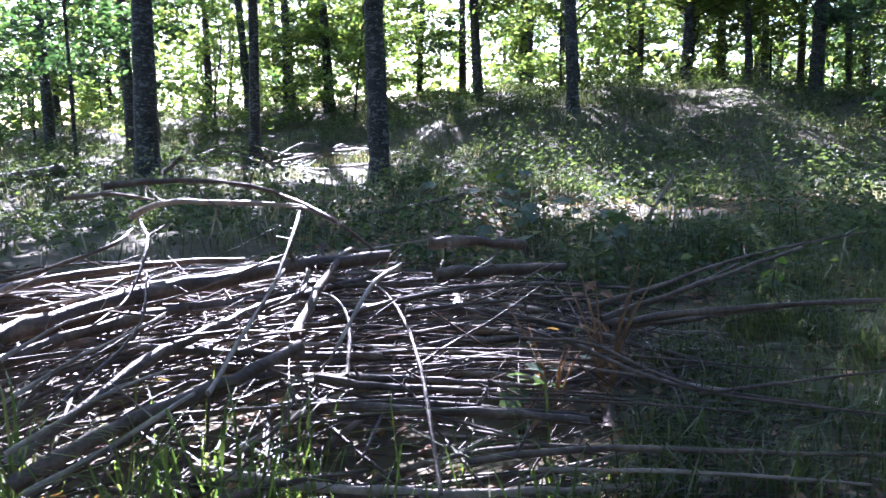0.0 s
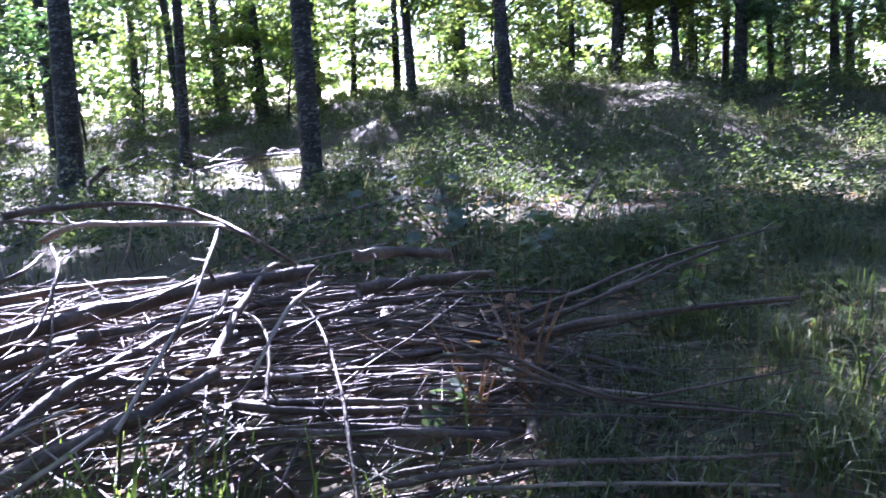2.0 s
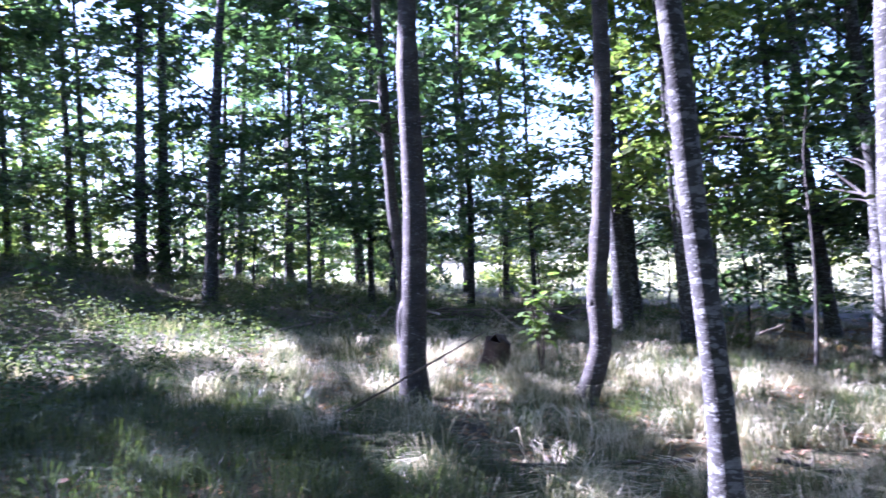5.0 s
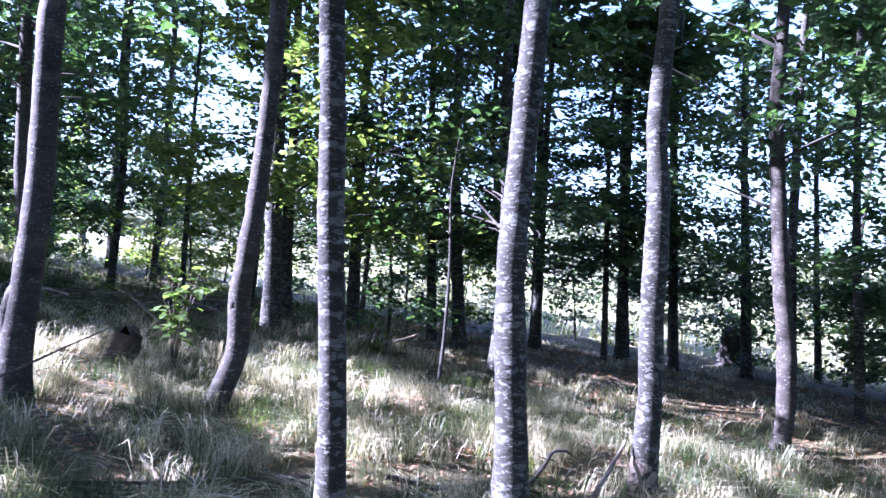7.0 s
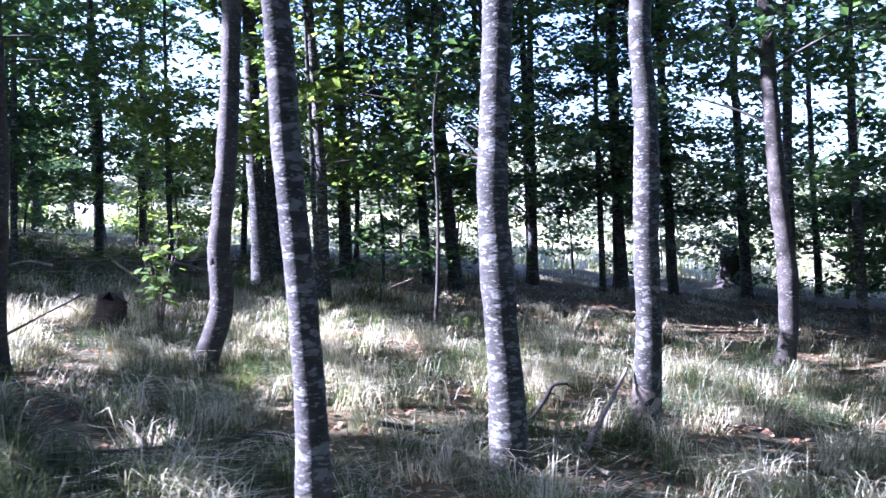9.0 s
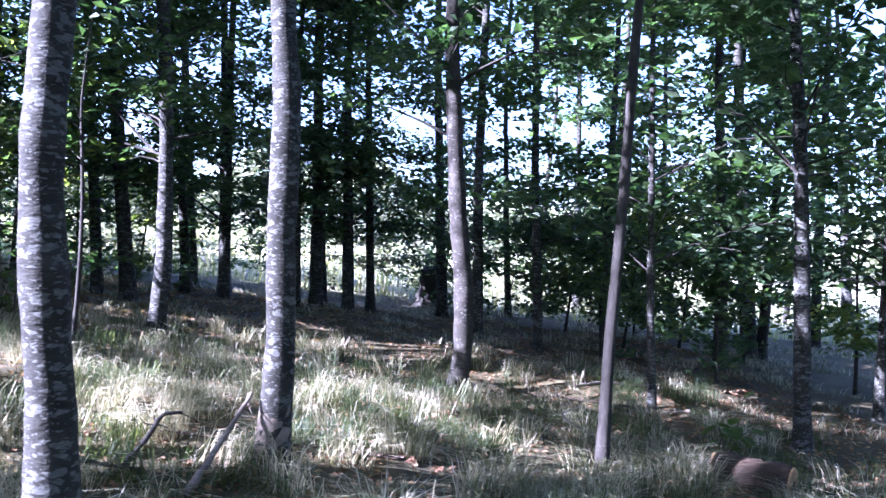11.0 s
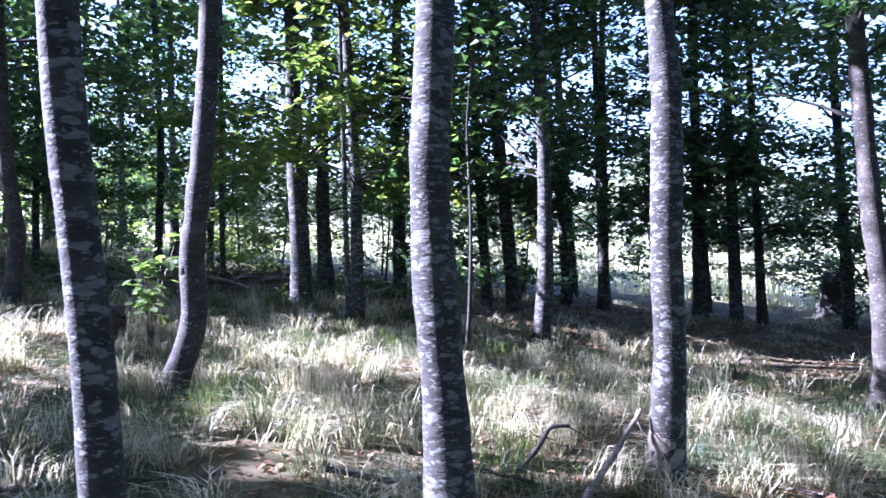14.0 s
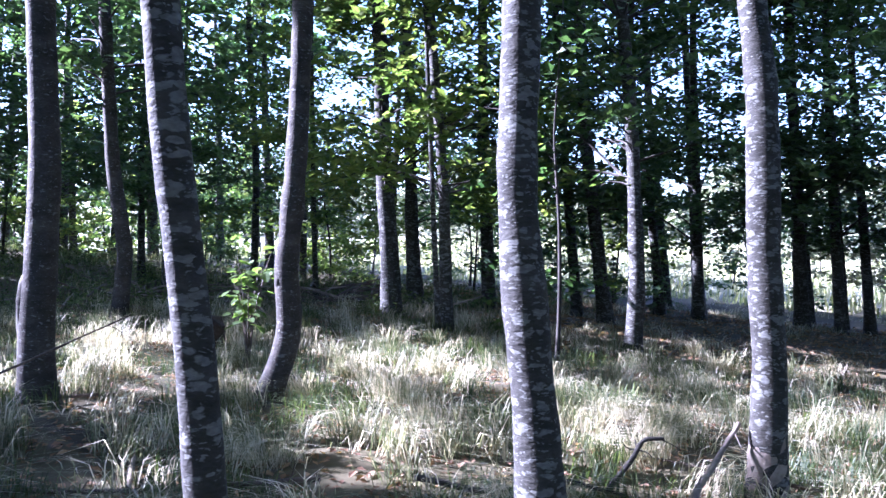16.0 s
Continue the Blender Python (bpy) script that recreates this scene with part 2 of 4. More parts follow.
def tube_arrays(points, radii, sides=7, wob=0.0, rng=None):
    """Vertices and quads of a bent, tapering tube with closed ends."""
    pts = np.array(points, float)
    n = len(pts)
    tang = np.gradient(pts, axis=0)
    tang /= np.linalg.norm(tang, axis=1)[:, None] + 1e-9
    ref = np.array([0, 0, 1.0]) if abs(tang[0][2]) < 0.8 else np.array([1.0, 0, 0])
    u = np.cross(tang, ref)
    u /= np.linalg.norm(u, axis=1)[:, None] + 1e-9
    v = np.cross(tang, u)
    a = np.arange(sides) * 2 * np.pi / sides
    r = np.array(radii, float)[:, None] * np.ones((n, sides))
    if wob and rng is not None:
        r *= 1 + wob * rng.standard_normal((n, sides))
    ring = pts[:, None, :] + r[..., None] * (np.cos(a)[None, :, None] * u[:, None, :] + np.sin(a)[None, :, None] * v[:, None, :])
    verts = np.vstack([ring.reshape(-1, 3), pts[:1] - tang[:1] * radii[0] * 0.2, pts[-1:] + tang[-1:] * radii[-1] * 0.3])
    i, j = np.meshgrid(np.arange(n - 1), np.arange(sides), indexing="ij")
    j2 = (j + 1) % sides
    quads = np.stack([i * sides + j, i * sides + j2, (i + 1) * sides + j2, (i + 1) * sides + j], -1).reshape(-1, 4)
    caps = []
    for c, o in ((n * sides, 0), (n * sides + 1, (n - 1) * sides)):
        for k in range(0, sides, 2):
            caps.append((c, o + k, o + (k + 1) % sides, o + (k + 2) % sides if k + 2 <= sides else o + (k + 1) % sides))
    caps = [c if len(set(c)) == 4 else (c[0], c[1], c[2], c[2]) for c in caps]
    good = [c for c in caps if len(set(c)) == 4]
    return verts, np.vstack([quads, np.array(good)]) if good else quads


def smooth_line(points, n):
    """n points on a Catmull-Rom curve through the given ones."""
    p = np.array(points, float)
    if len(p) == 2:
        return p[0] + (p[1] - p[0]) * np.linspace(0, 1, n)[:, None]
    q = np.vstack([2 * p[0] - p[1], p, 2 * p[-1] - p[-2]])
    out = []
    for t in np.linspace(0, len(p) - 1 - 1e-6, n):
        i, f = int(t), t - int(t)
        a, b, c, d = q[i:i + 4]
        out.append(0.5 * (2 * b + (c - a) * f + (2 * a - 5 * b + 4 * c - d) * f * f + (3 * b - a - 3 * c + d) * f ** 3))
    return np.array(out)


def join(parts):
    vs, fs, o = [], [], 0
    for v, f in parts:
        vs.append(v)
        fs.append(f + o)
        o += len(v)
    return np.vstack(vs), np.vstack(fs)


def leaf_arrays(centres, size, rng, flat=0.55, droop=0.25, aspect=0.62):
    """Folded rhombic leaves at the given places."""
    n = len(centres)
    yaw = rng.uniform(0, 2 * np.pi, n)
    d = np.stack([np.cos(yaw), np.sin(yaw), rng.normal(-droop, 0.3, n)], -1)
    d /= np.linalg.norm(d, axis=1)[:, None]
    up = np.stack([rng.normal(0, flat, n), rng.normal(0, flat, n), np.ones(n)], -1)
    s = np.cross(d, up)
    s /= np.linalg.norm(s, axis=1)[:, None]
    nrm = np.cross(s, d)
    L = (size * rng.uniform(0.7, 1.3, n))[:, None]
    W = L * aspect * 0.5
    v = np.stack([centres - d * L * 0.5, centres + s * W + nrm * W * 0.35, centres + d * L * 0.5, centres - s * W + nrm * W * 0.35], 1).reshape(-1, 3)
    f = np.arange(4 * n).reshape(n, 4)
    return v, f


# ---- where the sun reaches the floor through gaps between the crowns: centre, half axes, turn ----
GAPS_GRASS = [((6.61, 5.38), (0.85, 0.5), 56), ((7.8, 5.77), (1.13, 0.64), 51), ((7.68, 4.16), (0.74, 0.22), 44), ((8.1, 3.15), (0.7, 0.45), 36), ((7, 1.92), (0.77, 0.54), 32), ((8.51, 1), (0.76, 0.66), 18), ((10.28, 3.08), (0.81, 0.46), 27), ((9.14, -0.55), (0.77, 0.52), 4), ((6.32, 2.22), (0.27, 0.21), 39), ((9.88, 3.96), (0.53, 0.46), 33)]
GAPS_BANK = [((7.0, 9.6), (1.2, 0.8), 61), ((4.99, 7), (0.57, 0.36), 58), ((6.78, 7.93), (1.6, 0.53), 53), ((5.17, 5.64), (0.42, 0.77), 52), ((10.68, 4.65), (0.89, 0.82), 26), ((7.78, 3.11), (0.71, 0.67), 26), ((5.45, 3.04), (0.27, 0.35), 35), ((4.38, 3.08), (0.28, 0.27), 41)]
GAPS_SOUTH = [((9.49, 1.03), (0.92, 0.6), 18), ((10.05, -0.75), (0.78, 0.75), 4), ((8.94, -2.13), (0.58, 0.48), -7), ((8.24, -0.97), (0.37, 0.49), 4), ((8.52, -3), (0.31, 0.32), -15)]
GAPS_NORTH = [((7.3, 10.5), (1.2, 2.0), -20), ((7.4, 13.5), (1.0, 0.8), 0), ((-3.4, 14.6), (1.2, 2.2), 20), ((4.6, 10.5), (1.0, 1.3), 0),
              ((-1.7, 3.7), (1.1, 0.7), 10), ((-1.5, 2.5), (0.9, 0.5), 0), ((-0.5, 2.7), (0.7, 0.45), 0), ((-0.3, 3.9), (0.5, 0.3), 0), ((0.3, 2.9), (0.3, 0.25), 0)]


# trunks and sprays that stand in the sun: place, half width, from and to which height
SUNLIT = [(x, y, 0.24, 0.3, 3.6) for x, y in ((6.2, 4.9), (4.3, 1.15), (7.85, 3.8), (5.8, 0.6), (7.5, -0.25), (12.7, -1.9), (14.1, 2.5), (11.3, 16.3), (11.8, 2.75), (14.1, 6.8))]
SUNLIT += [(12.7, 5.1, 0.8, 2.4, 5.0), (14.2, 6.9, 0.5, 2.2, 4.5), (8.8, 5.15, 0.4, 0.6, 1.9)]


def in_gap(p):
    """Which of the points p throw their shadow into a gap, on the floor or on a sunlit trunk."""
    ex = np.zeros(len(p), bool)
    ts = np.array(TO_SUN)
    for (cx, cy), (a, b), turn in GAPS_GRASS + GAPS_BANK + GAPS_SOUTH + GAPS_NORTH:
        c, s = math.cos(radians(turn)), math.sin(radians(turn))
        k = (p[:, 2] - (0.05 * cy + 0.1)) / ts[2]
        gx, gy = p[:, 0] - k * ts[0] - cx, p[:, 1] - k * ts[1] - cy
        blot = np.sin(gx * 2.3 + cx) * np.sin(gy * 3.1 + cy) + 0.6 * np.sin(gx * 4.9 - gy * 2.7 + cx) + 0.3 * np.sin(gx * 9.0 + gy * 7.0)
        ex |= ((gx * c + gy * s) / a) ** 2 + ((gy * c - gx * s) / b) ** 2 < 1.1 + 0.35 * blot
    n = math.hypot(ts[0], ts[1])
    for cx, cy, half, low, high in SUNLIT:
        dx, dy = cx - p[:, 0], cy - p[:, 1]
        off = abs(dx * ts[1] - dy * ts[0]) / n
        along = -(dx * ts[0] + dy * ts[1]) / (n * n)
        z = p[:, 2] - along * ts[2]
        ex |= (off < half) & (along > half + 0.3) & (z > low) & (z < high)
    return ex


# ---- ground: one sheet to the horizon ----
def build_ground():
    u = np.linspace(-1, 1, 251)
    xs = 6 + np.sinh(u * 5.6) / np.sinh(5.6) * 900 + u * 14
    ys = 4 + np.sinh(u * 5.6) / np.sinh(5.6) * 900 + u * 14
    X, Y = np.meshgrid(xs, ys, indexing="ij")
    near = np.exp(-(((X - 6) ** 2 + (Y - 4) ** 2) / 40 ** 2))
    Z = rise(X, Y) + bumps(X, Y) * near
    v = np.stack([X, Y, Z], -1).reshape(-1, 3)
    n = len(u)
    i, j = np.meshgrid(np.arange(n - 1), np.arange(n - 1), indexing="ij")
    f = np.stack([i * n + j, (i + 1) * n + j, (i + 1) * n + j + 1, i * n + j + 1], -1).reshape(-1, 4)
    tagged(new("ground", mesh_from("ground", v, f, SOIL, True)), "forest floor of dark soil, moss and old leaves", "ground", kind="structure")


build_ground()

# ---- trees ----
tree_count = 0


def airy(p):
    """Which of the points p lie in the leafy masses, not in the holes between them."""
    x, y, z = p.T
    n = np.sin(1.3 * x + 0.7 * y + 0.4) * np.sin(1.5 * z + 0.5 * x) + np.sin(0.9 * y - 1.1 * x + 1.7 * z) * np.sin(1.2 * y + 0.8 * z + 2) + 0.4 * np.sin(3.1 * x + 2.3 * z) * np.sin(2.9 * y - 2.1 * z)
    return n > -0.42


def tree(x, y, dia, bends, low=1.7, spotted=True, height=None, sprays=None, leaf=0.155, light=0.0, foot=(0, 0), wide=1.0):
    """A slim forest tree: bent trunk, side limbs, and a crown of leafy sprays that starts at the height low."""
    global tree_count
    tree_count += 1
    rng = np.random.default_rng(tree_count)
    z0 = gz(x, y)
    H = height or rng.uniform(12, 16) * (0.75 if dia < 0.14 else 1.0)
    base = tagged(new("tree"), "slim standing forest tree with grey-brown bark" + (" and pale lichen blotches" if spotted and low > 2 else ", leafy from low down"), "tree", "forest trees")
    base.location = (x, y, z0)
    pts = [(*foot, -0.15), (*foot, 0.02), *bends]
    last = np.array(bends[-1])
    first = np.array(bends[max(0, len(bends) - 3)]) if len(bends) > 1 else np.array((0, 0, 0.0))
    slope = (last - first)[:2] / max(last[2] - first[2], 0.4)
    slope = np.clip(slope, -0.08, 0.08)
    for k in (0.35, 0.7, 1.0):
        z = last[2] + (H - last[2]) * k
        if z > last[2] + 0.5:
            wob = rng.normal(0, 0.12, 2)
            pts.append((*(last[:2] + slope * 0.7 * (z - last[2]) + wob), z))
    near = math.hypot(x - 5, y - 1) < 12
    zs = np.concatenate([np.arange(-0.15, min(5.0, H), 0.12 if near else 0.3), np.arange(5.0, H, 0.8), [H]])
    kx = np.array([p[2] for p in pts])
    line = np.stack([np.interp(zs, kx, [p[0] for p in pts]), np.interp(zs, kx, [p[1] for p in pts]), zs], -1)
    for _ in range(2):
        line[1:-1, :2] = 0.25 * line[:-2, :2] + 0.5 * line[1:-1, :2] + 0.25 * line[2:, :2]
    zz = np.clip(line[:, 2], 0, H)
    r = dia / 2 * (1 - 0.8 * (zz / H) ** 0.9) * 1.06
    r = r * (1 + 0.28 * np.exp(-zz / 0.1) + 0.1 * np.exp(-zz / 0.4))
    lumps = np.interp(zz, np.arange(0, H + 0.5, 0.22), 1 + 0.045 * rng.standard_normal(len(np.arange(0, H + 0.5, 0.22))))
    v, f = tube_arrays(line, r * lumps, (14 if dia > 0.12 else 8) if near else 7, 0.02, rng)
    child("trunk", mesh_from("trunk", v, f, (BARK_PLAIN if spotted == 2 else BARK_SPOT) if spotted else BARK, True), base)
    # limbs
    limbs, ends = [], []
    count = sprays or (80 if low < 2 else 60)
    for _ in range(count):
        h = low + (H - low) * rng.uniform(0, 1) ** 1.25
        i = int(np.argmin(abs(line[:, 2] - h)))
        a = rng.uniform(0, 2 * np.pi)
        reach = rng.uniform(0.7, 2.6) * (1 - 0.5 * h / H) * (1 + (wide - 1) * float(step((h - 3.5) / 2)))
        p0 = line[i]
        tip = p0 + np.array((math.cos(a) * reach, math.sin(a) * reach, rng.uniform(-0.1, 0.7) * reach))
        mid = (p0 + tip) / 2 + np.array((0, 0, 0.12 * reach)) + rng.normal(0, 0.06, 3)
        ends.append((mid, tip, p0, min(0.012 + 0.012 * reach * (1 - h / H), 0.1 * dia)))
    origin = np.array((x, y, z0))
    shady = in_gap(np.array([e[0] for e in ends]) + origin) | in_gap(np.array([e[1] for e in ends]) + origin)
    for (mid, tip, p0, rr), cut in zip(ends, shady):
        if not cut and rng.random() < (0.6 if near else 0.35):
            limbs.append(tube_arrays(np.array([p0, (p0 + mid) / 2 + (0, 0, 0.02), mid, tip]), np.linspace(rr, 0.004, 4), 4))
    if limbs:
        v, f = join(limbs)
        tagged(child("branchwork", mesh_from("branchwork", v, f, BARK, True), base), kind="stuff")
    cs = []
    for mid, tip, _, _ in ends:
        m = rng.integers(50, 125)
        t = rng.uniform(0.1, 1.25, m)[:, None]
        c = mid + (tip - mid) * t * 1.1
        c = c + rng.normal(0, 1, (m, 3)) * np.array((0.27, 0.27, 0.095)) * (0.6 + 0.5 * t)
        cs.append(c)
    c = np.vstack(cs)
    c = c[~in_gap(c + origin) & airy(c + origin)]
    if len(c):
        c = c[(c[:, 2] < 7) | (rng.random(len(c)) < 0.42)]
        v, f = leaf_arrays(c, np.full(len(c), leaf) * np.where(c[:, 2] > 7, 2.25, 1.0), rng)
        # light above 0 picks a leaf colour with sunlight already painted in
        tagged(child("crown", mesh_from("crown", v, f, LEAF_FAR_LIT if light > 1 else LEAF_PALE_LIT if light else LEAF), base), kind="stuff")
    return base


# trees that the path comes near
tree(6.21, 4.92, 0.26, spotted=2, bends=[(-0.02, 0.01, 0.57), (0.0, -0.0, 1.02), (0.02, -0.01, 1.92), (-0.03, 0.02, 3.26)], foot=(-0.00, 0.00), low=5.0, sprays=45)
tree(9.75, 8.51, 0.22, spotted=2, bends=[(0.06, -0.04, 1.01), (-0.09, 0.07, 2.2), (-0.21, 0.16, 4.55)], low=3.2, sprays=150, wide=1.7)
tree(4.29, 1.13, 0.15, [(0.05, -0.05, 0.65), (0.02, -0.01, 1.21), (-0.02, 0.02, 1.6), (-0.07, 0.06, 2.09), (-0.08, 0.07, 2.38)], foot=(0.06, -0.06), low=5.0, sprays=45)
tree(7.88, 3.79, 0.22, spotted=2, bends=[(-0.03, 0.03, 0.35), (0.02, -0.02, 0.71), (-0.02, 0.03, 1.12), (-0.0, 0.0, 1.48), (0.03, -0.03, 2.1), (0.05, -0.05, 2.87), (0.05, -0.06, 3.64)], foot=(-0.12, 0.14), low=5.0, sprays=45)
tree(5.83, 0.55, 0.22, [(0.04, -0.09, 0.46), (0.02, -0.06, 0.87), (0.01, -0.03, 1.14), (-0.01, 0.01, 1.55), (-0.02, 0.04, 1.96), (-0.01, 0.03, 2.37), (-0.01, 0.03, 2.77)], foot=(0.05, -0.12), low=5.0, sprays=45)
tree(7.51, -0.30, 0.21, [(0.01, -0.04, 0.41), (0.01, -0.04, 0.93), (0.0, -0.0, 1.44), (-0.0, 0.02, 2.13), (-0.0, 0.03, 2.55), (-0.02, 0.11, 3.18)], foot=(0.01, -0.04), low=5.0, sprays=45)
tree(14.09, 2.45, 0.25, [(0.01, -0.05, 1.02), (-0.02, 0.05, 3.13), (-0.07, 0.25, 5.26)], low=2.4, sprays=110)
tree(14.12, 6.82, 0.34, [(-0.01, 0.02, 0.83), (-0.09, 0.14, 2.43)], low=2.2, light=1.0, sprays=120)
tree(12.70, -1.99, 0.26, spotted=2, bends=[(-0.0, -0.06, 0.58), (-0.0, -0.01, 1.46), (0.01, 0.14, 2.4), (0.02, 0.26, 3.49), (0.03, 0.41, 4.94)], low=3.4, sprays=95, wide=1.3)
tree(8.60, -2.93, 0.11, [(0.0, 0.01, 1.17), (0.0, 0.0, 1.61), (-0.0, -0.01, 1.92), (-0.0, -0.02, 2.72), (-0.01, -0.02, 3.83)], low=3.6, spotted=False, sprays=16)
tree(10.34, -5.58, 0.18, [(0.04, 0.08, 1.28), (0.1, 0.19, 3.01), (0.19, 0.35, 4.77)], low=3.0, sprays=95, wide=1.3)
# trees farther in
# the last three, to the south, are unseen and added to cover the sky
for k, (x, y, d) in enumerate([(13.4, 11.8, 0.14), (17.2, 13.0, 0.2), (19.2, 10.2, 0.16), (15.6, 15.2, 0.18), (21.0, 14.6, 0.22), (18.6, 17.4, 0.16), (12.6, 14.2, 0.11), (20.5, 7.6, 0.14), (13.2, -8.2, 0.16), (10.2, -9.6, 0.2), (12.4, -12.0, 0.2), (7.2, -8.6, 0.18)]):
    tree(x, y, d, [(0.05 * (k % 3 - 1), 0.02 * (k % 5 - 2), 3.0)], sprays=100)
tree(20.64, -9.59, 0.39, [(0.37, 0.81, 8.56)])
tree(16.50, 7.80, 0.31, [(-0.06, 0.10, 1.66)], light=1.0)
tree(12.92, 5.00, 0.19, [(-0.04, 0.07, 2.21)], light=1.0)
tree(12.54, 4.92, 0.09, [(-0.05, 0.09, 1.68)], light=1.0)
tree(17.62, 6.64, 0.30, [(-0.09, 0.17, 3.82)])
tree(17.52, 4.01, 0.31, [(-0.15, 0.45, 3.79)])
tree(20.30, 2.82, 0.25, [(-0.06, 0.27, 7.04)])
tree(20.28, 0.73, 0.29, [(-0.02, 0.19, 3.33)])
tree(19.97, 0.00, 0.22, [(-0.02, 0.28, 4.11)])
tree(20.69, -0.51, 0.21, [(-0.01, 0.29, 3.63)])
tree(20.68, 3.75, 0.23, [(-0.08, 0.29, 2.66)])
tree(18.55, 4.98, 0.24, [(-0.10, 0.27, 2.97)])
tree(20.34, 24.60, 0.28, [(-0.06, 0.04, 1.91)])
tree(26.76, 23.87, 0.38, [(-0.09, 0.09, 2.26)])
tree(34.23, 28.87, 0.42, [(-0.15, 0.16, 3.77)])
tree(16.32, 10.30, 0.13, [(-0.05, 0.07, 1.83)], light=1.0)
tree(22.03, 22.43, 0.42, [(-0.15, 0.12, 4.49)])
tree(16.79, -3.82, 0.18, [(0.05, 0.31, 3.40)])
tree(24.09, -4.23, 0.19, [(0.03, 0.25, 2.62)])
tree(18.04, -2.78, 0.24, [(0.02, 0.21, 3.39)])
tree(29.16, -7.29, 0.31, [(0.06, 0.28, 4.88)])
tree(24.66, -9.15, 0.22, [(0.17, 0.47, 3.58)])
tree(12.18, -4.52, 0.11, [(0.03, 0.10, 1.15)])
tree(19.66, 1.07, 0.15, [(-0.05, 0.36, 5.44)])
tree(21.84, 0.77, 0.30, [(-0.05, 0.50, 5.99)])
tree(20.19, -0.07, 0.18, [(-0.03, 0.45, 5.73)])
tree(22.89, -0.41, 0.17, [(-0.02, 0.39, 4.98)])
tree(22.27, -2.28, 0.28, [(0.03, 0.58, 6.53)])
tree(22.84, 4.19, 0.29, [(-0.15, 0.55, 5.73)])
tree(20.80, 2.92, 0.28, [(-0.08, 0.34, 5.46)])
tree(17.0, -7.4, 0.26, [(0.1, 0.2, 3.4)], low=2.0, sprays=120, wide=1.3)
tree(22.0, -6.5, 0.22, [(0.06, 0.2, 3.4)], sprays=110, wide=1.2)
tree(31.57, -18.31, 0.42, [(0.47, 0.80, 10.66)])
tree(5.32, 25.09, 0.29, [(0.43, -0.08, 8.05)], sprays=150, light=1.0)
tree(8.57, 28.42, 0.27, [(-0.08, 0.02, 9.78)], sprays=150, light=1.0)
tree(12.27, 29.28, 0.30, [(-0.35, 0.14, 10.95)])
tree(13.24, 26.67, 0.29, [(-0.50, 0.24, 10.53)])
tree(11.86, 20.64, 0.37, [(-0.03, 0.01, 8.75)], sprays=130, wide=1.7)
tree(12.90, 21.21, 0.39, [(-0.05, 0.03, 9.13)])
tree(11.29, 16.34, 0.35, [(0.24, -0.15, 7.65)], sprays=150, wide=1.8)
tree(17.54, 24.18, 0.30, [(0.34, -0.24, 10.86)])
tree(17.78, 21.51, 0.32, [(0.05, -0.04, 10.24)])
tree(23.75, 18.40, 0.33, [(-0.12, 0.15, 3.31)])
tree(24.72, 17.12, 0.29, [(-0.12, 0.16, 4.31)])
tree(23.79, 26.92, 0.36, [(0.49, -0.42, 12.76)])
tree(-5.87, 12.69, 0.39, [(0.09, 0.04, 2.95)], low=4.2, sprays=190)
tree(-9.15, 18.88, 0.28, [(-0.01, -0.00, 3.49)])
tree(-12.27, 20.59, 0.30, [(0.00, 0.00, 3.95)])
tree(-5.20, 16.18, 0.23, [(0.11, 0.04, 3.06)], low=4.2, sprays=190)
tree(-8.10, 24.71, 0.28, [(-0.19, -0.06, 3.90)], light=1.0)
tree(-7.38, 27.02, 0.27, [(-0.11, -0.03, 4.09)], light=1.0)
tree(-5.69, 25.38, 0.32, [(-0.12, -0.03, 3.64)], light=1.0)
tree(-1.99, 12.56, 0.34, [(-0.02, -0.00, 2.80)], low=4.2, sprays=230, wide=1.9)
tree(-0.83, 22.02, 0.28, [(-0.10, -0.00, 2.79)], sprays=190, light=1.0, wide=1.7)
tree(1.42, 18.0, 0.25, [(-0.1, 0.0, 2.8)], low=4.5, sprays=200, wide=1.9)
tree(1.73, 21.99, 0.33, [(-0.13, 0.01, 2.81)], sprays=190, light=1.0, wide=1.7)
tree(4.90, 23.57, 0.29, [(0.19, -0.04, 3.17)], sprays=150, light=1.0)
tree(6.61, 23.15, 0.22, [(-0.16, 0.04, 3.28)], sprays=150, light=1.0)
tree(7.85, 21.71, 0.37, [(0.07, -0.03, 3.18)], sprays=190, wide=1.8)
tree(-7.80, 13.93, 0.08, [(0.03, 0.02, 2.54)])
tree(-3.39, 29.84, 0.21, [(0.23, 0.03, 3.92)], light=1.0)
tree(4.67, 31.72, 0.26, [(-0.25, 0.04, 4.25)], light=1.0)
tree(0.68, 27.06, 0.19, [(-0.01, 0.00, 4.51)], light=1.0)
tree(9.57, 26.47, 0.23, [(0.05, -0.02, 4.93)])
tree(10.08, 25.21, 0.22, [(-0.20, 0.08, 4.77)])
tree(11.72, 24.51, 0.28, [(-0.24, 0.11, 5.56)])
tree(4.47, 28.76, 0.24, [(0.07, -0.01, 4.97)], light=1.0)



def overlay(x, y, foot, rows, radius, name, material, label):
    """A piece grown onto or bared on the tree whose foot stands at (x, y)."""
    host = min((o for o in scene.collection.objects if o.name.startswith("tree") and o.parent is None), key=lambda o: math.hypot(o.location.x - x, o.location.y - y))
    line = smooth_line(rows, 14)
    v, f = tube_arrays(line, radius if isinstance(radius, list) else np.full(14, radius), 14, 0.04, np.random.default_rng(3))
    child(name, mesh_from(name, v, f, material, True), host, label)


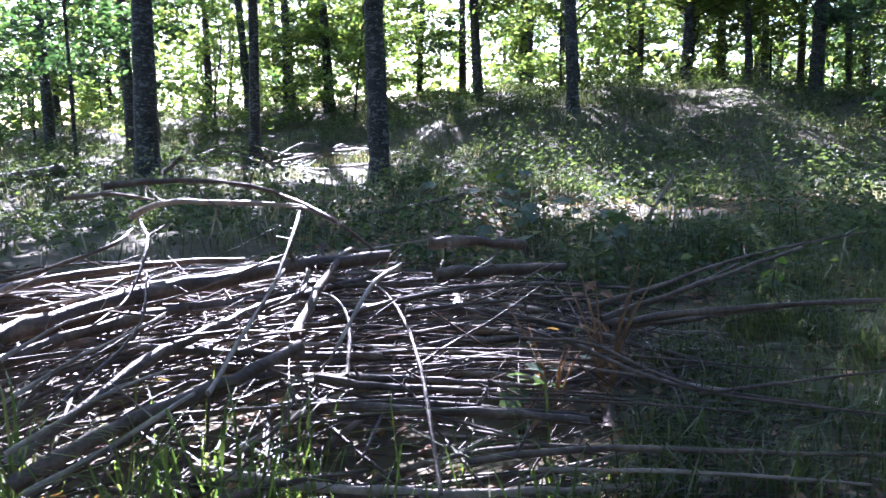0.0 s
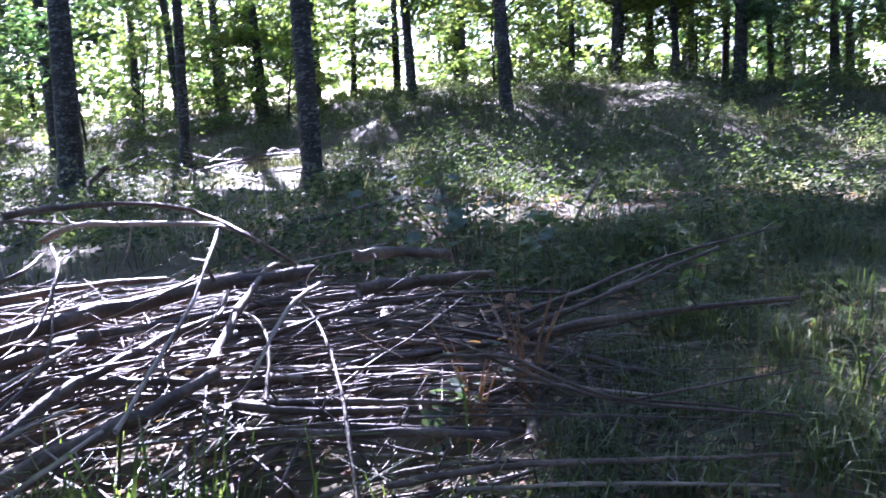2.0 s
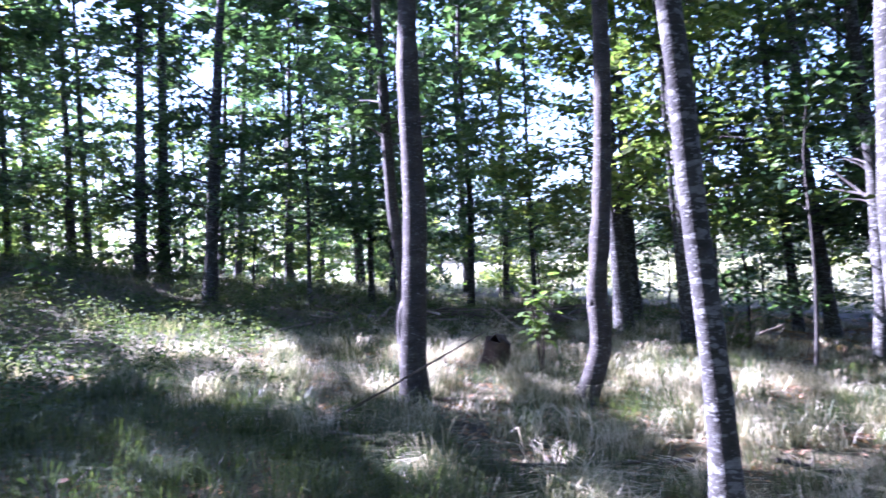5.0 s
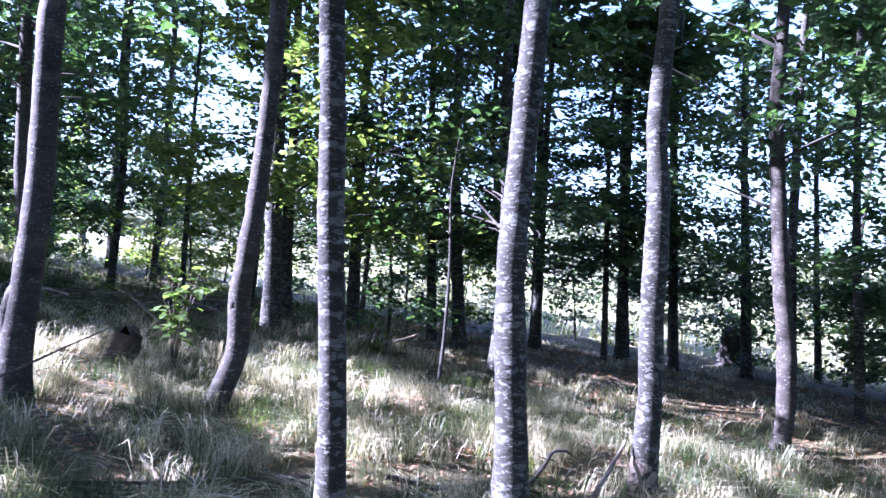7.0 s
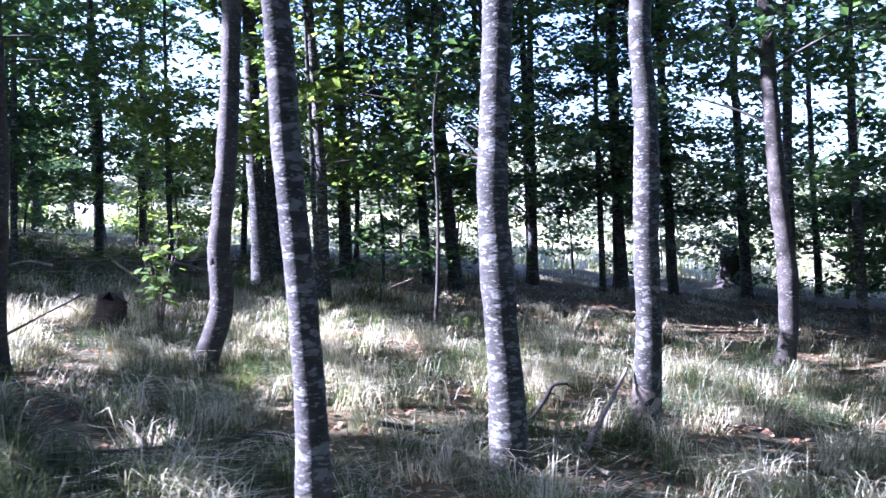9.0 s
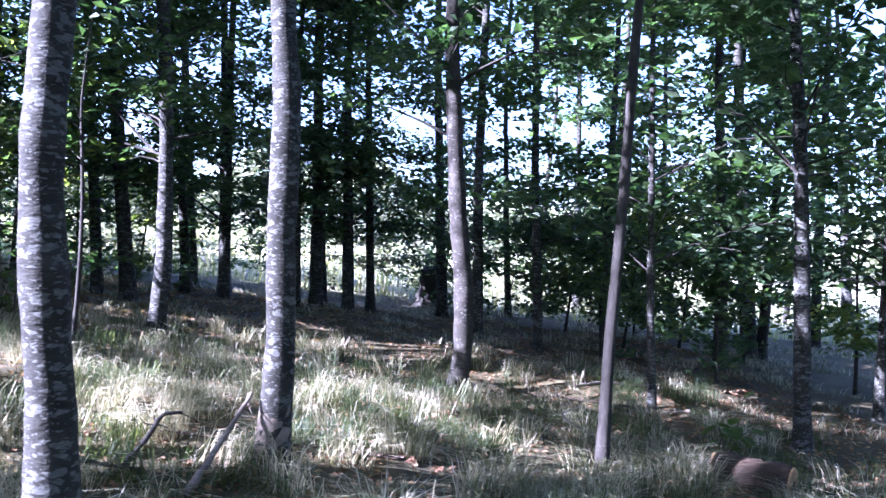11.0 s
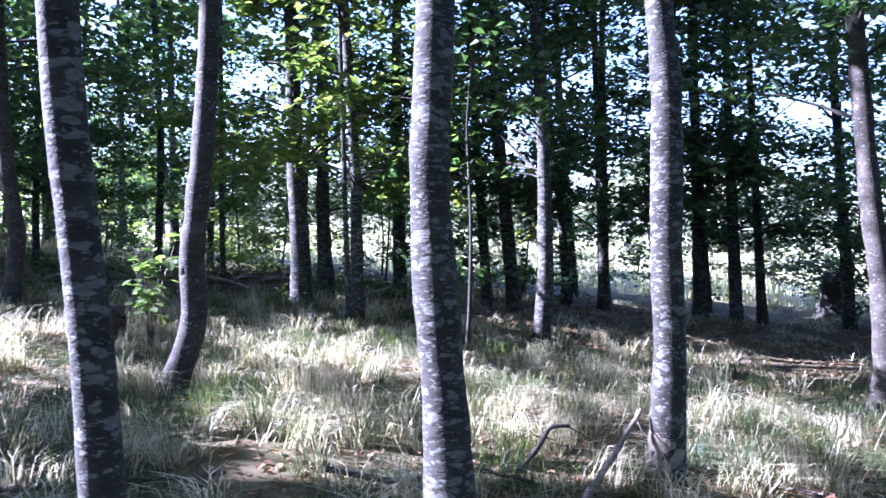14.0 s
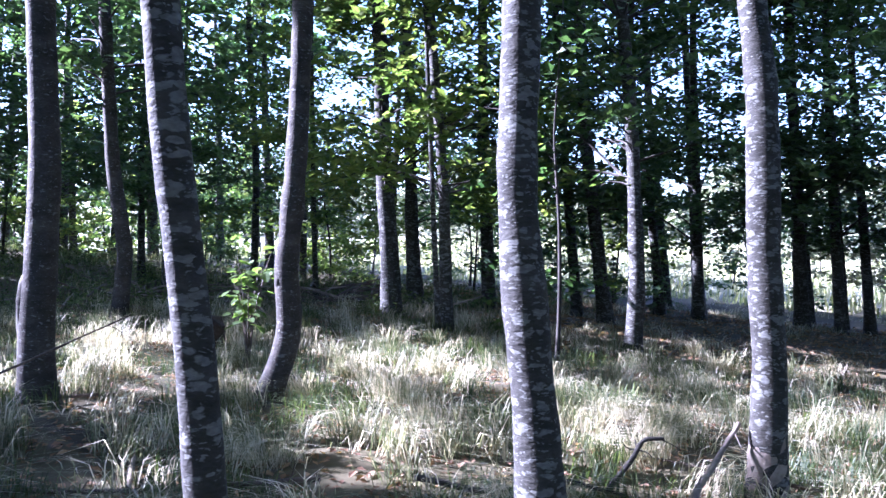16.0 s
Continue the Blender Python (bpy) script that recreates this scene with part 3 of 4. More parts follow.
# a dead shoot fused to one trunk, a knot on another, the barkless foot of a third
overlay(6.21, 4.92, 0, [(-0.035, 0.06, -0.1), (-0.05, 0.085, 0.45), (-0.055, 0.1, 0.8), (-0.03, 0.05, 1.0), (-0.01, 0.02, 1.12)], list(0.06 + 0.025 * np.exp(-((np.linspace(0, 1, 14) - 0.68) / 0.2) ** 2)), "dead_shoot", BARK_PLAIN, "dead side shoot grown into the trunk")
overlay(7.88, 3.79, 0, [(-0.07, 0.02, 0.98), (-0.075, 0.04, 1.08), (-0.06, 0.05, 1.2)], list(0.05 * np.sin(np.linspace(0.35, 2.8, 14))), "knot", BARK, "dark swollen knot")
overlay(7.51, -0.30, 0, [(0.01, -0.04, -0.05), (0.01, -0.04, 0.2), (0.01, -0.04, 0.5)], list(np.concatenate([np.linspace(0.14, 0.119, 10), np.linspace(0.119, 0.1, 4)])), "bare_foot", BAREWOOD, "pale barkless patch at the foot")

# a thin bent sapling in the sun
tree(11.80, 2.75, 0.06, [(0.01, -0.02, 0.55), (0.01, -0.02, 1.2), (0.0, 0.0, 1.84)], low=2.2, spotted=False, height=5, sprays=14)


# trees added behind the path, unseen, against sky light, and at the far sides, none of them singled out
def filler():
    rng = np.random.default_rng(77)
    spots = []
    for _ in range(4000):
        x, y = rng.uniform(-28, 32), rng.uniform(-26, 52)
        inside = -4 < x < 24 and -7 < y < 27
        ahead = y > 6 and abs(x + 0.1 * y) < 0.62 * y and y < 25
        field = x > 22 and y > -4
        close = math.hypot(x - 2, y) < 6
        if inside or ahead or field or close or any(math.hypot(x - a, y - b) < 2.4 for a, b in spots):
            continue
        spots.append((x, y))
        if len(spots) == 110:
            break
    for x, y in spots:
        h = rng.uniform(2.5, 5)
        # most crowns to the north get the painted backlit leaf colour
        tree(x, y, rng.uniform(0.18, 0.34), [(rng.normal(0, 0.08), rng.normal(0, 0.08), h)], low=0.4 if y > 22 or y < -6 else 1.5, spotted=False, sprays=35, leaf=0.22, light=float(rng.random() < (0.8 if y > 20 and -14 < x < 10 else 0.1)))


filler()
# unseen dense trees added beside and behind the path to block sky light
for x, y, d in ((1.2, -3.2, 0.24), (-2.6, -1.2, 0.22), (-4.4, 2.2, 0.2), (-4.6, 0.6, 0.24), (-3.2, -3.8, 0.2), (0.4, -6.4, 0.26), (4.2, -6.8, 0.18), (-6.8, -2.6, 0.22), (-1.6, -8.2, 0.24), (3.0, -9.6, 0.2), (-6.4, 4.6, 0.2)):
    tree(x, y, d, [(0.06, -0.04, 3.0)], low=2.6, sprays=90, leaf=0.2, wide=1.5)


# leafy shrubs that close the view under the crowns
def shrubs():
    rng = np.random.default_rng(12)
    spots = []
    for _ in range(3000):
        a, d = radians(rng.uniform(-48, 40)), rng.uniform(21, 40)
        x, y = -d * math.sin(a), d * math.cos(a)
        if any(math.hypot(x - p, y - q) < 2.2 for p, q in spots) or len(spots) >= 46:
            continue
        spots.append((x, y))
    spots += [(23.2, 16.5), (22.6, 13.2), (24.0, 10.5), (23.5, 7.4), (24.6, -5.0), (23.0, -7.5), (21.0, -8.0), (18.5, -8.5), (19.5, -6.2), (16.0, -9.5), (14.5, -11.0), (25.5, 2.5), (26.0, -2.6)]
    spots += [(19.0, 12.0), (21.4, 9.0), (22.4, 5.4), (16.2, 5.2), (23.2, -3.2), (17.4, -5.2), (22.0, -5.4), (15.2, -6.6)]
    for x, y in spots:
        # northern shrubs likewise take the leaf colour that imitates backlight
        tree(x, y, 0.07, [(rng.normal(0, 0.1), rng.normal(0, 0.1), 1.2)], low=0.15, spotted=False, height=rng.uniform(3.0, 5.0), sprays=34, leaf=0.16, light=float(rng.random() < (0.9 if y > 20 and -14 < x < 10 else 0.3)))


shrubs()


def field_bushes():
    """Bushes on the open field beyond the wood; their pale leaf colour imitates full sun."""
    rng = np.random.default_rng(14)
    for k in range(16):
        x, y = rng.uniform(28, 38), -12 + 2.3 * k + rng.normal(0, 0.7)
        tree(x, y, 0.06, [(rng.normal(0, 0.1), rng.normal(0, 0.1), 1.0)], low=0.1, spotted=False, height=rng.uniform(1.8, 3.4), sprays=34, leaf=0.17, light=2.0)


field_bushes()


def deep_wood():
    """The wood that goes on to the north, west and south."""
    rng = np.random.default_rng(6)
    n = 60000
    a = rng.uniform(radians(44), radians(318), n)
    R = rng.uniform(36, 58, n)
    x, y = 4 + R * np.cos(a), R * np.sin(a)
    top = 9 + 2.5 * np.sin(a * 23) + 2 * np.sin(a * 51 + 1)
    c = np.stack([x, y, rise(x, y) + top * rng.uniform(0, 1, n) ** 1.1], -1)
    c = c[airy(c * 0.6)]
    v, f = leaf_arrays(c, np.full(len(c), 0.5), rng, flat=0.9, aspect=0.7)
    tagged(new("far_wood", mesh_from("far_wood", v, f, LEAF_PALE_LIT)), "leafy wood farther off between the trunks, coloured as if sunlit", "wood", kind="stuff")


deep_wood()


def far_wood():
    """The edge of the next wood beyond the field, haze and sun put into its pale leaves."""
    rng = np.random.default_rng(5)
    n = 26000
    a = rng.uniform(-0.9, 0.9, n)
    R = rng.uniform(75, 92, n)
    top = 5.0 + 2 * np.sin(a * 17) + 1.5 * np.sin(a * 43 + 1)
    z = top * rng.uniform(0, 1, n) ** 0.7
    c = np.stack([R * np.cos(a), R * np.sin(a), z + rise(R * np.cos(a), R * np.sin(a))], -1)
    v, f = leaf_arrays(c, np.full(n, 0.8), rng, aspect=0.8)
    tagged(new("far_wood", mesh_from("far_wood", v, f, LEAF_FAR_LIT)), "distant leafy wood edge beyond the open field", "wood", kind="stuff")


far_wood()


# ---- brush pile ----
def heap(x, y):
    return rise(x, y) + 0.42 * np.exp(-((x + 1.5) / 2.3) ** 4 - ((y - 3.8) / 1.45) ** 4)


pile = tagged(new("brush_pile"), "wide brush pile of bare dead branches and thin logs", "brush pile")
pile.location = (0, 0, 0)


def stick(points, radius, parent, name="branch", material=None, taper=0.55, seed=0, twigs=0):
    """A dead branch through the given places, with knobbly thickness and short side twigs, each its own mesh."""
    rng = np.random.default_rng(seed + 1000)
    n = max(8, 4 * len(points))
    line = smooth_line(points, n)
    line[1:-1] += rng.normal(0, radius * 0.13, (n - 2, 3))
    r = radius * np.linspace(1, taper, n) * (1 + 0.1 * rng.standard_normal(n))
    v, f = tube_arrays(line, np.maximum(r, 0.002), 8 if radius > 0.02 else 6, 0.06, rng)
    me = mesh_from(name, v, f, material or DEADWOOD, True)
    host = new(name, me) if parent is None else child(name, me, parent)
    for _ in range(twigs):
        i = rng.integers(1, n - 1)
        d = rng.normal(0, 1, 3) + np.array((0, 0, 0.5))
        d /= np.linalg.norm(d)
        L = rng.uniform(0.04, 0.22)
        v, f = tube_arrays(smooth_line([line[i], line[i] + d * L * 0.5 + rng.normal(0, 0.02, 3), line[i] + d * L], 4), np.linspace(r[i] * 0.45, 0.0015, 4), 5)
        child("twig", mesh_from("twig", v, f, material or DEADWOOD, True), host)
    return host


stick([(-1.93, 2.98, 0.55), (-1.58, 3.34, 0.63), (-1.08, 3.86, 0.66), (-0.54, 4.25, 0.67)], 0.045, pile, "log", seed=0, taper=0.8, twigs=2)
stick([(-1.84, 2.84, 0.49), (-1.6, 3.04, 0.56), (-1.29, 3.31, 0.6)], 0.030, pile, "log", seed=1, taper=0.8, twigs=2)
stick([(-1.39, 2.2, 0.3), (-1.16, 2.39, 0.41), (-0.87, 2.54, 0.5), (-0.65, 2.82, 0.57)], 0.030, pile, "log", seed=2, taper=0.8, twigs=2)
stick([(-0.34, 4.38, 0.72), (-0.05, 4.37, 0.73), (0.19, 4.27, 0.72)], 0.034, pile, "log", seed=3, taper=0.8, twigs=2)
stick([(-0.25, 3.8, 0.65), (0.04, 4.07, 0.62), (0.42, 4.62, 0.54)], 0.033, pile, "log", seed=4, taper=0.8, twigs=2)
stick([(-0.6, 2.65, 0.41), (-0.27, 2.63, 0.4), (0.07, 2.65, 0.38), (0.38, 2.64, 0.36)], 0.019, pile, "log", seed=14, taper=0.8, twigs=2)
stick([(-0.59, 2.78, 0.46), (-0.29, 2.73, 0.44), (0.01, 2.8, 0.41)], 0.016, pile, "log", seed=15, taper=0.8, twigs=2)
stick([(-1.46, 3.01, 1.15), (-1.34, 3.18, 1.16), (-1.24, 3.76, 1.11), (-1.07, 4.09, 1.02), (-0.71, 3.81, 0.9), (-0.62, 4.33, 0.67)], 0.016, pile, "branch", seed=5, twigs=3)
stick([(-1.87, 4.03, 0.92), (-1.65, 3.96, 1.0), (-1.28, 3.83, 1.01), (-0.94, 3.96, 0.97), (-0.71, 3.81, 0.9)], 0.017, pile, "branch", PALEWOOD_LIT, seed=6, twigs=3)
stick([(-1.66, 3.08, 1.1), (-1.63, 3.41, 1.09), (-1.62, 3.78, 1.03)], 0.011, pile, "branch", seed=7, twigs=3)
stick([(-0.93, 3.92, 0.96), (-0.84, 3.45, 0.89), (-0.82, 3.05, 0.74), (-0.86, 2.74, 0.6), (-0.89, 2.56, 0.49), (-0.88, 2.45, 0.31)], 0.010, pile, "branch", seed=8, twigs=3)
stick([(-0.39, 3.62, 0.73), (-0.43, 3.11, 0.74), (-0.46, 2.81, 0.66), (-0.51, 2.74, 0.56), (-0.56, 2.77, 0.5)], 0.010, pile, "branch", PALEWOOD_LIT, seed=9, twigs=3)
stick([(-2.23, 3.46, 0.69), (-1.89, 3.35, 0.78), (-1.59, 3.29, 0.88), (-1.69, 3.68, 0.9)], 0.012, pile, "branch", seed=10, twigs=3)
stick([(-1.55, 2.39, 0.39), (-1.47, 2.57, 0.52), (-1.34, 2.68, 0.58), (-1.26, 3.04, 0.64)], 0.008, pile, "branch", seed=11, twigs=3)
stick([(0.52, 3.31, 0.52), (0.86, 3.61, 0.47), (1.36, 4.22, 0.37), (2.22, 4.65, 0.28)], 0.019, pile, "branch", seed=12, twigs=3)
stick([(-0.01, 2.34, 0.34), (0.22, 2.38, 0.36), (0.45, 2.39, 0.37), (0.82, 2.5, 0.32), (1.34, 2.63, 0.26)], 0.013, pile, "branch", seed=13, twigs=3)
stick([(0.15, 2.81, 0.6), (0.39, 2.83, 0.58), (0.6, 2.76, 0.5), (0.78, 2.71, 0.45), (1.11, 2.87, 0.36), (1.47, 2.92, 0.27)], 0.008, pile, "branch", seed=16, twigs=3)
stick([(0.45, 3.47, 0.57), (0.79, 3.94, 0.55), (1.3, 4.56, 0.57), (1.8, 4.97, 0.6), (2.42, 5.44, 0.62)], 0.012, pile, "branch", seed=17, twigs=3)
stick([(0.53, 3.34, 0.54), (0.93, 3.98, 0.52), (1.48, 4.9, 0.51)], 0.011, pile, "branch", seed=18, twigs=3)
stick([(-0.75, 2.23, 0.26), (-0.57, 2.27, 0.29), (-0.32, 2.34, 0.31)], 0.012, pile, "branch", seed=19, twigs=3)
stick([(-0.71, 2.34, 0.36), (-0.61, 2.37, 0.43), (-0.57, 2.44, 0.51), (-0.61, 2.5, 0.53)], 0.007, pile, "branch", seed=20, twigs=3)
stick([(0.2, 2.34, 0.32), (0.63, 2.39, 0.3), (1.21, 2.43, 0.25)], 0.008, pile, "branch", PALEWOOD_LIT, seed=21, twigs=3)
stick([(-0.83, 3.65, 0.7), (-0.73, 3.13, 0.7), (-0.86, 3.07, 0.64)], 0.012, pile, "branch", seed=22, twigs=3)
stick([(-1.78, 3.93, 0.92), (-1.57, 3.58, 0.85), (-1.51, 3.25, 0.67), (-1.51, 2.92, 0.61)], 0.010, pile, "branch", seed=23, twigs=3)
stick([(-1.65, 2.57, 0.58), (-1.58, 2.85, 0.64), (-1.48, 3.09, 0.65)], 0.009, pile, "branch", PALEWOOD_LIT, seed=24, twigs=3)

stick([(0.46, 3.30, 0.52), (0.93, 3.45, 0.55), (1.77, 3.63, 0.56)], 0.02, pile, "branch", None, seed=40, twigs=3)
stick([(0.28, 2.89, 0.59), (0.70, 2.75, 0.45), (1.35, 2.65, 0.39)], 0.009, pile, "branch", None, seed=41, twigs=3)
stick([(0.75, 2.70, 0.44), (1.11, 2.84, 0.44), (1.49, 2.98, 0.44)], 0.007, pile, "branch", None, seed=42, twigs=3)
stick([(0.47, 3.11, 0.60), (0.98, 3.57, 0.66), (1.57, 4.14, 0.72)], 0.014, pile, "branch", None, seed=43, twigs=3)
stick([(-0.58, 2.79, 0.46), (-0.17, 2.82, 0.44), (0.20, 2.85, 0.41)], 0.017, pile, "branch", None, seed=44, twigs=3)
stick([(-0.58, 2.63, 0.41), (-0.15, 2.67, 0.40), (0.43, 2.71, 0.35)], 0.019, pile, "branch", None, seed=45, twigs=3)
stick([(-1.34, 2.11, 0.44), (-1.15, 2.34, 0.54), (-1.03, 2.56, 0.56)], 0.008, pile, "branch", PALEWOOD_LIT, seed=46, twigs=3)
stick([(-1.47, 2.31, 0.52), (-1.35, 2.54, 0.60), (-1.18, 2.87, 0.67)], 0.008, pile, "branch", PALEWOOD_LIT, seed=47, twigs=3)
stick([(-1.19, 1.96, 0.39), (-1.01, 2.14, 0.47), (-0.87, 2.37, 0.54)], 0.011, pile, "branch", PALEWOOD_LIT, seed=48, twigs=3)
stick([(-1.23, 2.23, 0.55), (-1.19, 2.66, 0.67), (-1.34, 3.08, 0.80)], 0.007, pile, "branch", None, seed=49, twigs=3)
stick([(-0.79, 2.28, 0.57), (-0.79, 2.70, 0.69), (-0.79, 3.13, 0.80)], 0.009, pile, "branch", PALEWOOD_LIT, seed=50, twigs=3)


def fill_pile():
    rng = np.random.default_rng(21)
    for k in range(255):
        cx, cy = rng.uniform(-3.8, 0.7), 3.5 + rng.normal(0, 0.9)
        cy = min(max(cy, 2.1), 5.3)
        ang = radians(rng.normal((44 if cy < 3.3 else 30) if cx < -0.8 else 10, 22))
        if rng.random() < 0.22:
            ang += radians(rng.uniform(40, 110))
        L = rng.uniform(0.5, 1.5)
        rad = rng.uniform(0.004, 0.011) if rng.random() < 0.82 else rng.uniform(0.014, 0.027 if cy > 2.9 else 0.018)
        rear = rng.uniform(0.1, 0.35) if rng.random() < 0.16 else 0.0
        bow, side = rng.normal(0, 0.05), rng.normal(0, 0.12)
        deep = rng.uniform(0.04, 0.32)
        pts = []
        for s in np.linspace(-1, 1, 5):
            x = cx + math.cos(ang) * L * s - math.sin(ang) * side * (1 - s * s)
            y = cy + math.sin(ang) * L * s + math.cos(ang) * side * (1 - s * s)
            x = min(x, 1.6)
            z = float(heap(x, y)) * 0.6 + float(heap(cx, cy)) * 0.4 - deep + bow * (1 - s * s) + 0.03 + rear * max(0, s) ** 2
            pts.append((x, y, max(z, gz(x, y) + 0.01)))
        # a random few are coloured pale, as painted highlights among the dark branches
        stick(pts, rad, pile, "branch", PALEWOOD_LIT if rng.random() < 0.14 else None, seed=200 + k, twigs=int(rng.integers(0, 4)))
    made = []
    for k in range(900):
        x, y = rng.uniform(-4.2, 1.0), min(max(3.5 + rng.normal(0, 0.9), 2.1), 5.3)
        ang = radians(rng.normal(25, 40))
        L = rng.uniform(0.15, 0.5)
        z = float(heap(x, y)) - rng.uniform(0.02, 0.28)
        d = np.array((math.cos(ang) * L, math.sin(ang) * L, rng.normal(0.03, 0.08)))
        c = np.array((x, y, max(z, gz(x, y) + 0.02)))
        made.append(tube_arrays(smooth_line([c - d, c + rng.normal(0, 0.03, 3), c + d], 5), np.linspace(0.005, 0.002, 5), 4))
    v, f = join(made)
    tagged(child("twig_tangle", mesh_from("twig_tangle", v, f, DEADWOOD, True), pile, "thin tangled dead twigs"), kind="stuff")


fill_pile()


def small_heap(cx, cy, rx, ry, count, seed):
    """A loose low heap of dead sticks."""
    rng = np.random.default_rng(seed)
    ob = tagged(new("brush_pile"), "loose low heap of dead sticks under the trees", "brush pile")
    for k in range(count):
        x, y = cx + rng.normal(0, rx), cy + rng.normal(0, ry)
        a, L = rng.uniform(0, 3.1), rng.uniform(0.4, 1.3)
        lift = 0.4 * math.exp(-((x - cx) / (1.3 * rx)) ** 2 - ((y - cy) / (1.3 * ry)) ** 2)
        pts = []
        for s in (-1, 0, 1):
            p, q = x + s * L * math.cos(a), y + s * L * math.sin(a)
            pts.append((p, q, gz(p, q) + 0.03 + lift * rng.uniform(0.2, 1.2) + 0.1 * rng.random()))
        stick(pts, rng.uniform(0.01, 0.028), ob, "branch", PALEWOOD_LIT if rng.random() < 0.25 else None, seed=3000 + seed * 100 + k, twigs=3)


small_heap(12.3, 10.6, 1.6, 0.8, 46, 1)
small_heap(15.5, 9.0, 1.2, 0.7, 26, 2)
small_heap(-4.6, 15.6, 1.8, 0.7, 40, 3)


# ---- fallen wood ----
def fallen(points, radius, label, material=None, seed=0, twigs=4, taper=0.5):
    return tagged(stick(points, radius, None, "fallen_branch", material, seed=seed, twigs=twigs, taper=taper), label, "branch")


fallen([(1.27, 7.43, 0.33), (1.40, 7.41, 0.6), (1.55, 7.38, 0.85)], 0.026, "pale barkless stick leaning out of the undergrowth", PALEWOOD_LIT, 1)
fallen([(-8.2, 11.9, 0.6), (-7.2, 12.5, 0.82)], 0.12, "dark fallen log on the forest floor", None, 2, 2, 0.9)
fallen([(-1.5, 7.98, 0.46), (-0.96, 8.05, 0.55), (-0.3, 8.12, 0.7)], 0.04, "thin fallen log behind the brush pile", None, 3)
fallen([(-5.9, 12.8, 0.5), (-5.4, 13.05, 0.98)], 0.07, "broken dark branch stub rising from the ground", None, 4, 1)
fallen([(4.7, 4.82, 0.24), (5.6, 4.6, 0.6), (6.65, 4.38, 1.01)], 0.014, "thin bare dead branch leaning past a tree", None, 5, 5)
fallen([(6.9, 0.08, 0.03), (7.2, -0.06, 0.3), (7.46, -0.18, 0.56)], 0.028, "dead branch leaning against a tree's foot", BAREWOOD, 6, 3)
fallen([(7.3, 0.62, 0.03), (7.42, 0.5, 0.2), (7.5, 0.42, 0.36), (7.56, 0.3, 0.38)], 0.022, "dark twisted dead branch in the grass", BARK, 7, 5)
fallen([(6.5, 1.55, 0.18), (6.75, 1.15, 0.1), (7.0, 0.8, 0.16), (7.25, 0.45, 0.06)], 0.024, "dark crooked dead branch in the grass", BARK, 8, 5)
fallen([(12.6, -3.6, -0.1), (13.0, -4.1, -0.08), (13.2, -4.9, -0.12)], 0.03, "sunlit fallen branch on the litter", PALEWOOD_LIT, 9, 4)
fallen([(9.3, -3.2, -0.08), (10.1, -2.9, 0.0), (11.0, -3.3, -0.05)], 0.016, "thin fallen branch on the litter", PALEWOOD_LIT, 10, 6)
fallen([(14.5, 4.7, 0.3), (14.9, 4.1, 0.62)], 0.03, "pale broken stick propped in the shade", PALEWOOD_LIT, 11, 3)
fallen([(15.2, 6.6, 0.42), (15.9, 5.9, 0.7)], 0.025, "pale broken stick propped in the shade", PALEWOOD_LIT, 12, 3)
fallen([(11.0, 7.6, 1.0), (11.3, 7.2, 0.6), (11.6, 6.9, 0.33)], 0.02, "pale dead stick leaning in the shade", PALEWOOD_LIT, 13, 2)
for k in range(26):
    rr = np.random.default_rng(900 + k)
    x, y, a, L = rr.uniform(3, 16), rr.uniform(-5, 9), rr.uniform(0, 3.1), rr.uniform(0.3, 1.1)
    if math.hypot(x - 3, y) < 1.6:
        continue
    ends = [(x + s * L * math.cos(a), y + s * L * math.sin(a)) for s in (-1, 0, 1)]
    fallen([(p, q, gz(p, q) + 0.03 + 0.05 * rr.random()) for p, q in ends], rr.uniform(0.008, 0.02), "thin dead branch lying in the grass", PALEWOOD_LIT if k % 2 else None, 60 + k, 4)


def cut_log(x, y, length, radius, turn):
    """A short felled log with one sawn end."""
    rng = np.random.default_rng(4)
    base = tagged(new("log"), "short reddish felled log with a sawn end", "log")
    base.matrix_basis = pose(x, y, gz(x, y), 0, 0, turn)
    line = np.stack([np.linspace(-length / 2, length / 2, 14), 0.02 * np.sin(np.linspace(0, 4, 14)), np.full(14, radius * 0.9)], -1)
    v, f = tube_arrays(line, np.full(14, radius) * (1 + 0.05 * rng.standard_normal(14)), 18, 0.03, rng)
    child("bark", mesh_from("bark", v, f, REDBARK, True), base)
    for s in (-1, 1):
        bm = bmesh.new()
        bmesh.ops.create_cone(bm, cap_ends=True, segments=24, radius1=radius * 0.94, radius2=radius * 0.9, depth=0.02)
        me = bpy.data.meshes.new("sawn_end")
        bm.to_mesh(me)
        bm.free()
        me.materials.append(CUTWOOD)
        ob = child("sawn_end", me, base, "reddish sawn end grain")
        ob.matrix_basis = pose(s * (length / 2 + 0.028), 0, radius * 0.9, 0, 90 * s, 0)


cut_log(8.75, -4.3, 0.6, 0.17, 230)


def stump(x, y, radius, height, label, material):
    rng = np.random.default_rng(8)
    zs = np.linspace(-0.1, height, 16)
    line = np.stack([0.04 * np.sin(zs * 3), 0.03 * np.cos(zs * 4), zs], -1)
    r = radius * (1 + 0.5 * np.exp(-np.clip(zs, 0, 9) / 0.2))
    v, f = tube_arrays(line, r, 16, 0.06, rng)
    v[-17:-1, 2] += rng.normal(0, 0.07, 16)
    base = tagged(new("tree_stump"), label, "stump")
    base.location = (x, y, gz(x, y))
    child("trunk", mesh_from("trunk", v, f, material, True), base)


